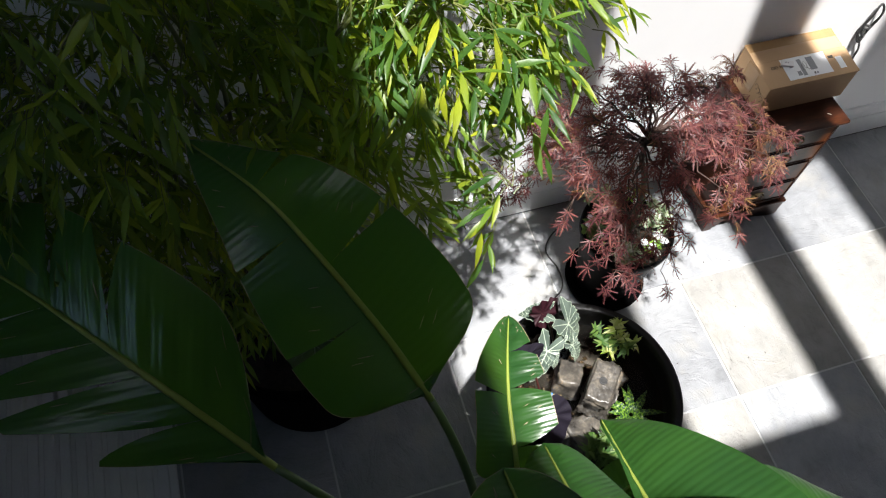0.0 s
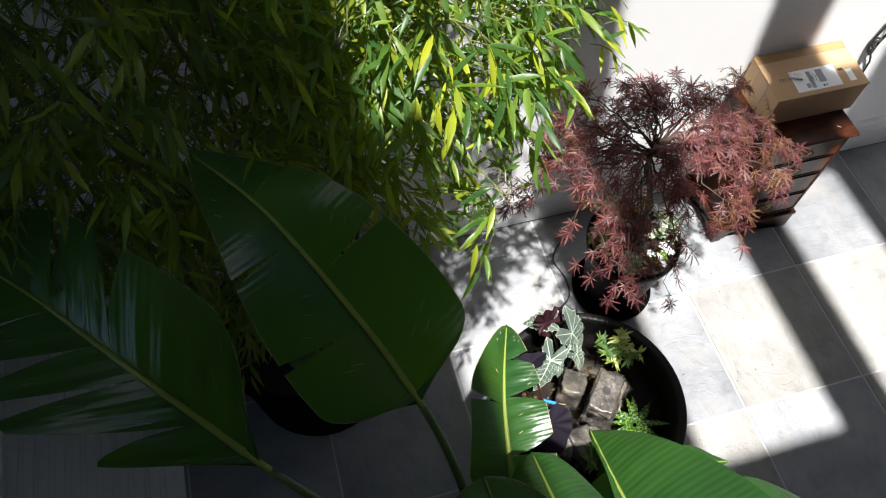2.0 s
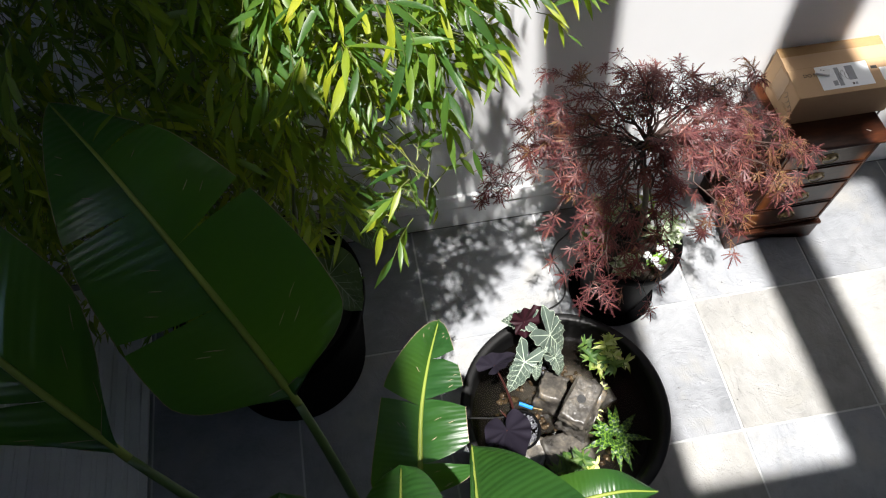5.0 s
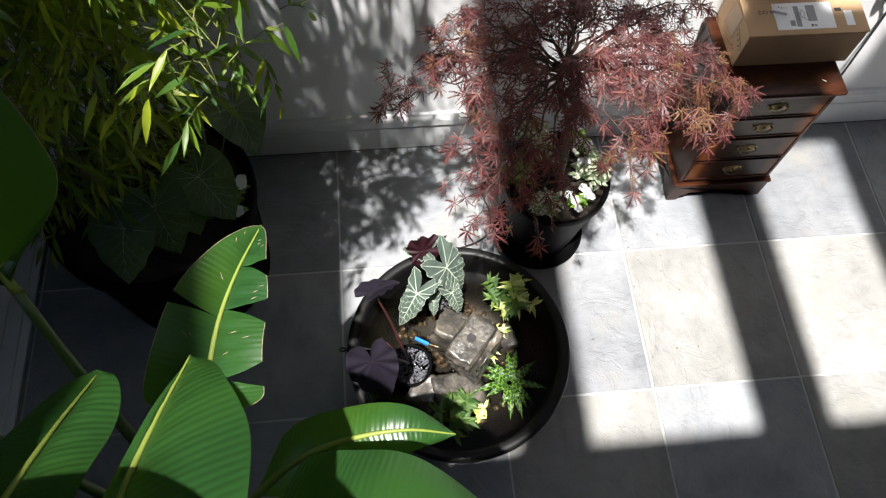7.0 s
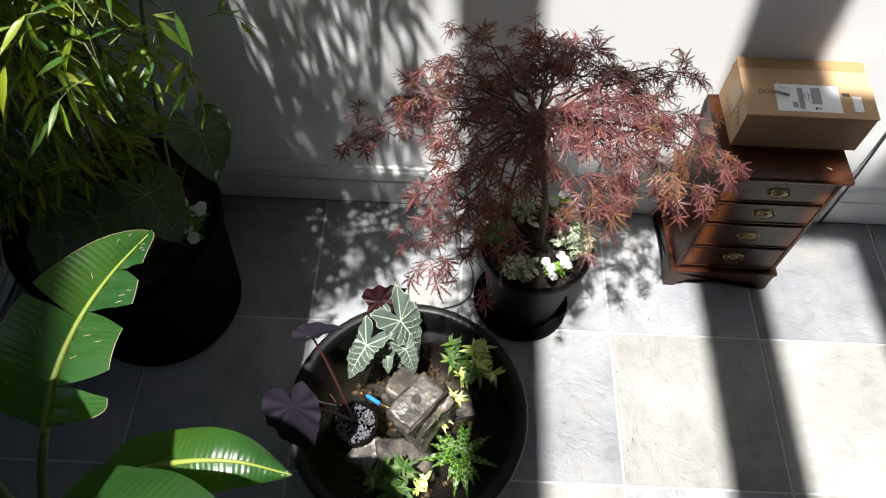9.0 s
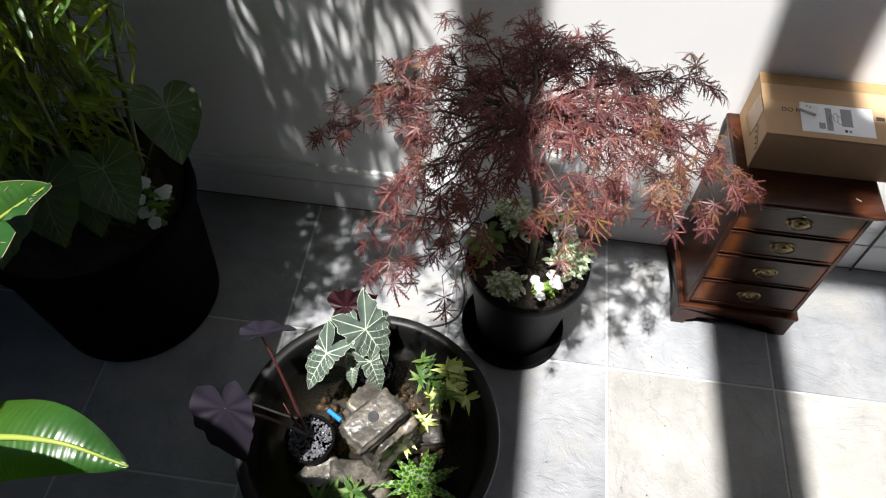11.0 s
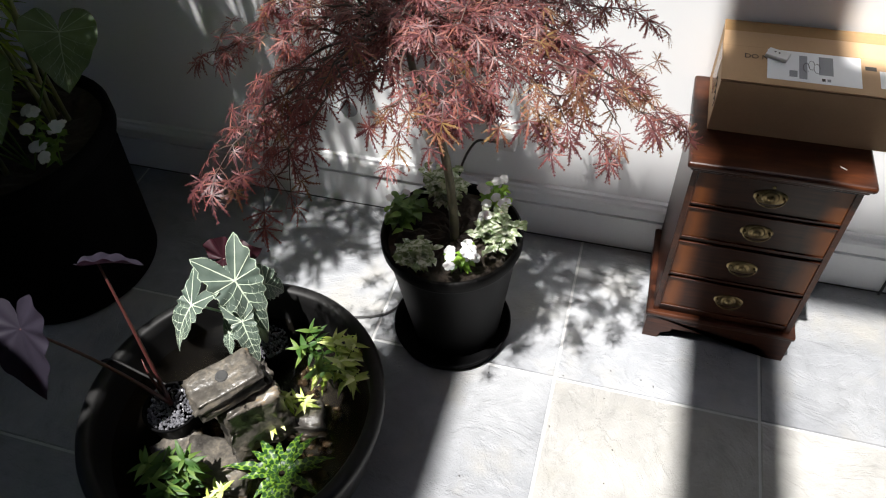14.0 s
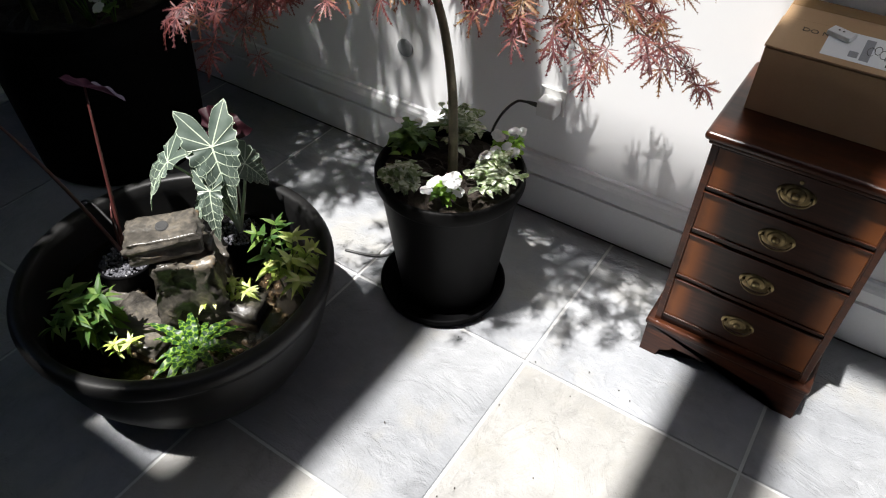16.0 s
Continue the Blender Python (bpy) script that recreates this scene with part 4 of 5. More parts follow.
def veined_leaf(parent, at, tip, up, size, outline, blade, veins, name="leaf", cup=0.18, droop=0.35, wave=0.02, margin=True, laterals=((0.06, 0.98), (0.20, 0.62), (0.36, 0.40), (0.52, 0.24), (0.68, 0.13)), label=""):
    m = frame_of(at, Vector(tip) - Vector(at), up)
    b = Build()
    f = polar_leaf(b, m, outline, size, cup, 5, 84, wave, 9, 0, droop)
    ob = part(name, b, blade, parent, label, smooth=True)
    if veins:
        v = Build()
        lift = (m.to_3x3() @ Vector((0, 0, 1))) * 0.0011

        def surf(x, y):
            a, r = math.atan2(y, x), math.hypot(x, y)
            return f(a, min(r / outline(a), 1.0)) + lift

        def strip(line, w0, w1):
            verts, faces = [], []
            n = len(line) - 1
            for k, p in enumerate(line):
                d = (line[min(k + 1, n)] - line[max(k - 1, 0)]).normalized()
                s = d.cross(lift).normalized() * (w0 + (w1 - w0) * k / n) * size
                verts += [p - s, p + lift * 0.6, p + s]
            for k in range(n):
                a = 3 * k
                faces += [(a, a + 1, a + 4, a + 3), (a + 1, a + 2, a + 5, a + 4)]
            v.add(verts, faces)

        strip([surf(0.985 * k / 12, 0.0) for k in range(13)], 0.012, 0.003)
        for s in (-1, 1):
            for x0, a1 in laterals:
                r = outline(a1) * 0.97
                ex, ey = r * math.cos(a1), s * r * math.sin(a1)
                line = [(x0 + (ex - x0) * t + 0.03 * math.sin(math.pi * t), ey * t) for t in (k / 7 for k in range(8))]
                strip([surf(*q) for q in line], 0.0058, 0.0016)
                for t0 in (3, 5):
                    qx, qy = line[t0]
                    for dx in (0.09, -0.07):
                        strip([surf(qx + dx * t, qy * (1 + 0.22 * t)) for t in (0, 0.5, 1)], 0.0028, 0.0012)
            for a1, w in ((1.62, 0.008), (2.15, 0.008), (2.60, 0.010)):
                r = outline(a1) * 0.97
                strip([surf(r * math.cos(a1) * t, s * r * math.sin(a1) * t) for t in (k / 6 for k in range(7))], w, 0.004)
        if margin:
            n = 84
            verts = []
            for i in range(n + 1):
                a = -math.pi + 2 * math.pi * i / n
                verts += [f(a, 1.0) + lift * 0.8, f(a, 0.980) + lift * 0.8]
            v.add(verts, [(2 * i, 2 * i + 2, 2 * i + 3, 2 * i + 1) for i in range(n)])
        part("vein_net", v, veins, ob, "pale raised veins and edge" if margin else "pale raised veins", smooth=True)
    return m


def alocasia():
    root = Vector((0.400, -0.245, 0.255))
    a = thing("alocasia", root, "alocasia with dark arrow-shaped leaves and bold white veins", "pond plant")
    spec = (
        ((0.394, -0.264, 0.550), (0.483, -0.312, 0.410), (0.52, -0.52, 0.72), 0.182, ALOCASIA, arrow),
        ((0.290, -0.330, 0.500), (0.216, -0.412, 0.388), (-0.30, -0.70, 0.66), 0.172, ALOCASIA, slim_arrow),
        ((0.430, -0.205, 0.480), (0.470, -0.146, 0.388), (0.78, -0.16, 0.55), 0.120, ALOCASIA, arrow),
        ((0.412, -0.315, 0.450), (0.460, -0.370, 0.345), (0.50, -0.70, 0.45), 0.135, ALOCASIA, slim_arrow),
        ((0.318, -0.175, 0.515), (0.245, -0.140, 0.470), (-0.30, -0.30, 1.0), 0.110, ALOCASIA, arrow),
        ((0.352, -0.312, 0.372), (0.348, -0.365, 0.300), (-0.1, -0.7, 0.6), 0.080, ALOCASIA, slim_arrow),
        ((0.318, -0.190, 0.535), (0.400, -0.170, 0.555), (0.10, -0.80, 0.50), 0.098, ALOCASIA_BACK, heart),
    )
    for at, tip, up, size, mat, outline in spec:
        back = mat is ALOCASIA_BACK
        veined_leaf(a, at, tip, up, size, outline, mat, None if back else ALOCASIA_VEIN, wave=0.09 if back else 0.022, label="leaf turned to show its dark red underside" if back else "")
        mid = (Vector(at) + root) / 2 + Vector(((at[0] - root.x) * -0.25, 0.03, 0.03))
        part("stalk", tube_of(bezier(root, mid, Vector(at) - Vector((0, 0, 0.001)), 9), [0.0052 - 0.0003 * k for k in range(9)], 8), TARO_STALK if back else ALOCASIA_VEIN, a, smooth=True)


def black_taro():
    root = Vector((0.246, -0.500, 0.272))
    a = thing("black_taro", root, "dark purple-black taro with two big leaves on red stalks", "pond plant")
    spec = (
        ((0.152, -0.398, 0.700), (0.235, -0.345, 0.680), (-0.55, 0.25, 0.75), 0.098, heart),
        ((0.139, -0.625, 0.745), (0.180, -0.735, 0.570), (0.10, -0.80, 0.55), 0.175, long_heart),
    )
    for at, tip, up, size, outline in spec:
        veined_leaf(a, at, tip, up, size, outline, BLACK_TARO, None, cup=0.28, droop=0.15, wave=0.03)
        mid = (Vector(at) + root) / 2 + Vector((0.01, 0.0, 0.07))
        part("stalk", tube_of(bezier(root, mid, at, 12), [0.0058 - 0.00028 * k for k in range(12)], 8), TARO_STALK, a, smooth=True)
    part("young_shoot", tube_of(bezier(root, (0.21, -0.49, 0.36), (0.178, -0.455, 0.395), 8), [0.005, 0.005, 0.0045, 0.004, 0.0035, 0.003, 0.002, 0.001], 7), TARO_STALK, a, smooth=True)


def blade_strip(build, at, way, up, length, width, sag, n=6, fold=0.25, mat=0, profile=None, wave=0.0):
    """A lance-shaped leaf with a folded middle."""
    m = frame_of(at, way, up)
    verts, uvs = [], []
    for k in range(n + 1):
        u = k / n
        w = width * (profile(u) if profile else math.sin(math.pi * (0.06 + 0.94 * u) ** 0.75) * (1 - 0.25 * u) + 0.004)
        z = -sag * u * u * length + wave * length * math.sin(9 * u)
        x = length * u * (1 - 0.25 * sag * u)
        for s in (-1, 0, 1):
            verts.append(m @ Vector((x, s * w / 2, z + fold * abs(s) * w / 2)))
            uvs.append((u, 0.5 + s / 2))
    faces = []
    for k in range(n):
        a = 3 * k
        faces += [(a, a + 3, a + 4, a + 1), (a + 1, a + 4, a + 5, a + 2)]
    build.add(verts, faces, mat, uvs)


def fern(name, root, height, spread, stems, mats, seed, label, leaf=0.055, lean=(0, 0)):
    """Upright stems with pairs of pointed leaflets and a whorl at each tip; mats: the pale and the green tissue."""
    rng = random.Random(seed)
    root = Vector(root)
    a = thing(name, root, label, "pond plant")
    for s in range(stems):
        ang = 2 * math.pi * s / stems + rng.uniform(-0.5, 0.5)
        out = spread * rng.uniform(0.35, 1.0)
        tall = height * rng.uniform(0.45, 1.0)
        foot = root + Vector((rng.uniform(-0.018, 0.018), rng.uniform(-0.018, 0.018), 0))
        tip = foot + Vector((out * math.cos(ang) + lean[0], out * math.sin(ang) + lean[1], tall))
        pts = bezier(foot, foot + Vector((0.2 * (tip.x - foot.x), 0.2 * (tip.y - foot.y), tall * 0.8)), tip, 9)
        stem = part("stem", tube_of(pts, [0.0022 - 0.00018 * k for k in range(9)], 5), FERN_DARK, a)
        b = Build()
        pale = rng.random() < 0.62
        for k in (3, 4, 5, 6, 7, 8):
            d = (pts[min(k + 1, 8)] - pts[k - 1]).normalized()
            side = d.cross(Vector((rng.uniform(-0.6, 0.6), rng.uniform(-0.6, 0.6), 0.8))).normalized()
            size = leaf * rng.uniform(0.65, 1.15) * (0.8 if k == 3 else 1.0)
            for g in (-1, 1):
                way = side * g + d * rng.uniform(0.2, 0.9) + Vector((0, 0, rng.uniform(-0.3, 0.3)))
                blade_strip(b, pts[k], way, Vector((rng.uniform(-0.4, 0.4), rng.uniform(-0.6, 0.2), 1)) + side * g * 0.2, size, size * rng.uniform(0.26, 0.36), rng.uniform(0.2, 0.7), 6, wave=0.014)
        for k in range(4):
            g = rng.uniform(0, 6.283)
            size = leaf * rng.uniform(0.6, 1.0)
            blade_strip(b, pts[8], (math.cos(g) * 0.8, math.sin(g) * 0.8, rng.uniform(0.2, 1.0)), (rng.uniform(-0.3, 0.3), -0.3, 1), size, size * 0.3, 0.4, 6, wave=0.014)
        part("frond", b, mats[0] if pale else mats[1], stem, smooth=True, kind="stuff")


def rattle_plant():
    rng = random.Random(31)
    root = Vector((0.600, -0.590, 0.225))
    a = thing("rattlesnake_plant", root, "low plant with long wavy leaves blotched dark and lime green", "pond plant")
    for k in range(17):
        ang = 2 * math.pi * k / 17 + rng.uniform(-0.25, 0.25)
        L = rng.uniform(0.085, 0.145)
        way = Vector((math.cos(ang), math.sin(ang), rng.uniform(0.5, 1.1)))
        b = Build()
        m = frame_of(root + Vector((0.008 * math.cos(ang), 0.008 * math.sin(ang), 0.012)), way, (0, 0, 1))
        n, cols = 42, 8
        verts = []
        for i in range(n + 1):
            u = i / n
            w = 0.024 * (math.sin(math.pi * (0.05 + 0.95 * u) ** 0.9) + 0.05) * (1 + 0.08 * math.sin(40 * u))
            for j in range(cols + 1):
                s = 2 * j / cols - 1
                verts.append(m @ Vector((L * u * (1 - 0.2 * u), s * w / 2, 0.16 * w * abs(s) - 0.55 * L * u * u + 0.003 * math.sin(24 * u) * abs(s))))
        faces = ([], [])
        for i in range(n):
            for j in range(cols):
                u, s = (i + 0.5) / n, 2 * (j + 0.5) / cols - 1
                lap = (u * 6.5 + (0.5 if s > 0 else 0.0)) % 1.0 - 0.5
                q = i * (cols + 1) + j
                dark = (lap / 0.40) ** 2 + ((abs(s) - 0.52) / 0.46) ** 2 < 1
                faces[dark].append((q, q + cols + 1, q + cols + 2, q + 1))
        b.add(verts, faces[0] + faces[1])
        b.m = [0] * len(faces[0]) + [1] * len(faces[1])
        part("leaf", b, [RATTLE_LIGHT, RATTLE_DARK], a, smooth=True)


def posy(name, at, reach, rise, n, size, mat, seed, label, flowers=0, limes=0, flower_size=0.02):
    """A clump of small bedding leaves, with flowers where they show."""
    rng = random.Random(seed)
    at = Vector(at)
    a = thing(name, at, label, "bedding plant")
    stems, leaves, lime = Build(), Build(), Build()
    heads = []
    for k in range(max(4, n // 7)):
        ang, q = rng.uniform(0, 6.283), reach * math.sqrt(rng.random())
        tip = at + Vector((q * math.cos(ang), q * math.sin(ang), rise * rng.uniform(0.45, 1.0) * (1 - 0.4 * q / reach)))
        pts = bezier(at, at + Vector((0.2 * (tip.x - at.x), 0.2 * (tip.y - at.y), (tip.z - at.z) * 0.9)), tip, 6)
        stems.tube(pts, 0.0015, 5)
        heads.append(tip)
        for i in range(7):
            p = pts[2 + i // 2]
            g = rng.uniform(0, 6.283)
            s = size * rng.uniform(0.7, 1.2)
            b = lime if limes and rng.random() < limes else leaves
            blade_strip(b, p, (math.cos(g), math.sin(g), rng.uniform(-0.1, 0.6)), (0, 0, 1), s, s * 0.62, 0.35, 5, 0.2)
    part("stem_mass", stems, SMALL_GREEN, a, kind="stuff")
    part("foliage", leaves, mat, a, kind="stuff", smooth=True)
    if lime.v:
        part("young_foliage", lime, LIME, a, "fresh lime-green leaves", kind="stuff", smooth=True)
    for k in range(flowers):
        b = Build()
        tip = heads[k % len(heads)] + Vector((rng.uniform(-0.02, 0.02), rng.uniform(-0.02, 0.012), rng.uniform(0.005, 0.02)))
        axis = Vector((rng.uniform(-0.4, 0.4), rng.uniform(-0.7, 0.1), 1.0))
        f = frame_of(tip, axis.orthogonal(), axis)
        for q in range(5):
            t = 2 * math.pi * q / 5
            way = f.to_3x3() @ Vector((math.cos(t), math.sin(t), 0.15))
            blade_strip(b, tip, way, axis, flower_size, flower_size * 0.95, 0.2, 5, 0.08, profile=lambda u: math.sin(math.pi * min(1, 0.08 + 0.80 * u) ** 1.3) + 0.03)
        part("flower", b, PETAL, a, "white five-petalled flower", smooth=True)


# ---- laceleaf maple ----
def lace_leaf(rng):
    """One finely cut leaf, about 1 long, lying in xy with its stalk at the origin: vertices and triangles."""
    verts, faces = [], []
    for ang, L in ((-122, 0.42), (-80, 0.70), (-40, 0.92), (0, 1.0), (40, 0.92), (80, 0.70), (122, 0.42)):
        a = radians(ang + rng.uniform(-7, 7))
        n = 6
        L *= rng.uniform(0.85, 1.12)
        curl, bend = rng.uniform(0.15, 0.55), rng.uniform(-0.35, 0.35)
        pts, dirs = [Vector((0, 0, 0))], []
        for k in range(n):
            b = a + bend * k / n
            dirs.append(Vector((math.cos(b), math.sin(b), 0)))
            pts.append(pts[-1] + dirs[-1] * (L / n) + Vector((0, 0, -curl * L * (2 * k + 1) / (n * n) * 0.8)))
        dirs.append(dirs[-1])
        k0 = len(verts)
        for k, p in enumerate(pts):
            s = Vector((-dirs[k].y, dirs[k].x, 0))
            w = 0.036 * L * math.sin(math.pi * (0.06 + 0.90 * k / n) ** 0.9) + 0.003
            verts += [p - s * w, p + s * w]
        for k in range(n):
            q = k0 + 2 * k
            faces += [(q, q + 2, q + 3), (q, q + 3, q + 1)]
        for k in range(1, n):
            for g in (-1, 1):
                d, s = dirs[k], Vector((-dirs[k].y, dirs[k].x, 0))
                t = len(verts)
                reach = 0.22 * L * (1.25 - 0.85 * k / n) * rng.uniform(0.7, 1.25)
                root = pts[k].lerp(pts[k + 1], 0.62)
                verts += [pts[k], root, pts[k] + d * reach + s * g * reach * 0.60 + Vector((0, 0, -0.3 * reach))]
                faces.append((t, t + 1, t + 2) if g < 0 else (t, t + 2, t + 1))
    return np.array([tuple(v) for v in verts]), np.array(faces)


class Many:
    """Copies of small leaf shapes gathered in one mesh, by numpy."""

    def __init__(self, shapes):
        self.shapes, self.v, self.f, self.n = shapes, [], [], 0

    def put(self, k, m, size):
        v, f = self.shapes[k]
        r = np.array(m.to_3x3()) * size
        self.v.append(v @ r.T + np.array(m.translation))
        self.f.append(f + self.n)
        self.n += len(v)

    def build(self):
        b = Build()
        b.add(np.concatenate(self.v).tolist(), np.concatenate(self.f).tolist())
        return b


def maple():
    rng = random.Random(17)
    base = Vector((0.860, 0.123, 0.424))
    a = thing("laceleaf_maple", base, "weeping red laceleaf maple with finely cut foliage in a planter", "tree")
    trunk = smooth_line([base, (0.858, 0.125, 0.55), (0.846, 0.130, 0.69), (0.818, 0.136, 0.82), (0.785, 0.140, 0.91), (0.765, 0.145, 1.00), (0.775, 0.150, 1.08)], 5)
    n = len(trunk)
    part("trunk", tube_of(trunk, [0.0138 - 0.0062 * k / n for k in range(n)], 12), BARK, a, "slim grey-brown curved trunk", smooth=True)
    shapes = [lace_leaf(random.Random(s)) for s in range(8)]
    leaves, young = Many(shapes), Many(shapes)
    twigs = Build()

    def limb_of(start, end, arch, radius, first, per, fresh=0.03, fall=0.35):
        """A crooked limb that rises, arches over and hangs at its end, with short leafy twigs."""
        mid = Vector((start.x * 0.5 + end.x * 0.5, start.y * 0.5 + end.y * 0.5, max(start.z, end.z) + arch))
        line = bezier(start, mid, end, 12)
        limb = []
        for i, p in enumerate(line):
            k = min(1.0, i / 4)
            limb.append(p + Vector((rng.uniform(-0.016, 0.016), rng.uniform(-0.016, 0.016), rng.uniform(-0.012, 0.012))) * k)
        part("branch", tube_of(limb, [radius * (1 - 0.075 * i) for i in range(12)], 6), TWIG, a, smooth=True)
        for i in range(first, 12):
            for _ in range(per + (rng.random() < 0.3)):
                d = (limb[min(i + 1, 11)] - limb[i - 1]).normalized()
                side = d.cross(Vector((0, 0, 1))).normalized() * rng.choice((-1, 1))
                L = rng.uniform(0.05, 0.12)
                tip = limb[i] + (d * rng.uniform(0.3, 1.0) + side * rng.uniform(0.2, 1.0) + Vector((0, 0, rng.uniform(-0.6, 0.35)))).normalized() * L
                tip.y = min(tip.y, 0.55)
                sub = bezier(limb[i], (limb[i] + tip) / 2 + Vector((0, 0, 0.018)), tip, 4)
                twigs.tube(sub, [0.0014, 0.0011, 0.0008, 0.0006], 4, cap=False)
                for j in (1, 2, 3, 3):
                    if rng.random() < 0.24:
                        continue
                    e = (sub[j] - sub[j - 1]).normalized()
                    way = e + side * rng.uniform(-0.9, 0.9) + Vector((rng.uniform(-0.4, 0.4), rng.uniform(-0.4, 0.4), rng.uniform(-fall - 0.35, 0.1)))
                    up = Vector((rng.uniform(-0.4, 0.4), rng.uniform(-0.6, 0.3), 1.0))
                    crown = young if rng.random() < fresh else leaves
                    crown.put(rng.randrange(8), frame_of(sub[j], way, up), rng.uniform(0.037, 0.060))

    def fork(z):
        return trunk[min(n - 1, max(0, int((z - 0.424) / 0.656 * n)))]

    # a flat rounded head in open tiers
    for count, reach, z_end, arch, z_from, first, fall in ((7, 0.21, 1.17, 0.035, 1.06, 2, 0.1), (8, 0.33, 1.125, 0.06, 1.05, 4, 0.2), (8, 0.41, 1.07, 0.09, 1.02, 6, 0.3), (5, 0.38, 1.02, 0.10, 1.00, 7, 0.4)):
        for k in range(count):
            ang = 2 * math.pi * (k + rng.uniform(-0.3, 0.3)) / count
            q = reach * rng.uniform(0.72, 1.08)
            x, y = 0.84 + q * math.cos(ang), 0.16 + 0.80 * q * math.sin(ang)
            if z_end < 1.08 and y < 0.02 and x > 0.62:
                continue
            end = Vector((x, min(y, 0.50), z_end - 0.05 * rng.random() - (0.06 if math.cos(ang) < -0.6 else 0.0)))
            limb_of(fork(z_from + rng.uniform(-0.04, 0.03)), end, arch * rng.uniform(0.7, 1.1), 0.0046, first, 1, 0.03, fall)
    # long weeping limbs that part from the head
    ends = (((0.30, 0.17, 0.965), 0.98, 0.10, 2, 9), ((0.42, 0.24, 1.03), 1.00, 0.08, 2, 7), ((0.48, 0.37, 1.03), 1.00, 0.09, 2, 6), ((0.58, 0.45, 1.07), 1.02, 0.08, 2, 6), ((0.25, 0.13, 0.935), 0.97, 0.11, 2, 9), ((0.47, -0.27, 0.945), 0.96, 0.16, 2, 8), ((0.55, -0.24, 0.94), 0.96, 0.16, 1, 8), ((0.63, -0.33, 0.975), 0.98, 0.14, 1, 8), ((0.46, -0.14, 0.96), 0.98, 0.14, 1, 8), ((0.56, -0.10, 1.02), 0.98, 0.12, 1, 7), ((0.72, -0.20, 1.12), 0.99, 0.11, 1, 7), ((0.88, -0.20, 1.08), 1.00, 0.12, 2, 8), ((0.93, -0.11, 1.13), 1.01, 0.10, 1, 7), ((1.02, -0.05, 1.06), 1.00, 0.12, 2, 7), ((1.13, -0.06, 1.06), 1.00, 0.12, 1, 7), ((1.20, -0.02, 0.955), 1.00, 0.15, 2, 8), ((1.27, 0.02, 0.98), 0.98, 0.15, 1, 8), ((1.37, 0.13, 0.91), 0.98, 0.18, 2, 8), ((1.34, 0.05, 0.96), 0.98, 0.16, 2, 7), ((1.25, 0.12, 1.04), 1.00, 0.12, 1, 8), ((1.20, 0.32, 1.08), 1.02, 0.09, 1, 6), ((1.25, 0.42, 0.99), 1.00, 0.13, 1, 7))
    for end, z_from, arch, per, first in ends:
        limb_of(fork(z_from), Vector(end), arch, 0.0052, first, per, 0.36 if end[0] > 1.1 else 0.08, 0.6)
    part("twig_mass", twigs, TWIG, a, kind="stuff")
    part("foliage", leaves.build(), MAPLE_LEAF, a, "feathery dark red to pink leaves", kind="stuff")
    part("young_foliage", young.build(), MAPLE_YOUNG, a, "fresh bronze to yellow-green leaf tips", kind="stuff")


# ---- bamboo ----
def lance(n=4):
    verts, faces = [], []
    for k in range(n + 1):
        u = k / n
        w = (0.012, 0.074, 0.082, 0.047, 0.002)[k]
        z = -0.22 * u * u
        verts += [(u, -w, z + 0.02), (u, 0.0, z), (u, w, z + 0.02)]
    for k in range(n):
        q = 3 * k
        faces += [(q, q + 3, q + 4), (q, q + 4, q + 1), (q + 1, q + 4, q + 5), (q + 1, q + 5, q + 2)]
    return np.array(verts), np.array(faces)


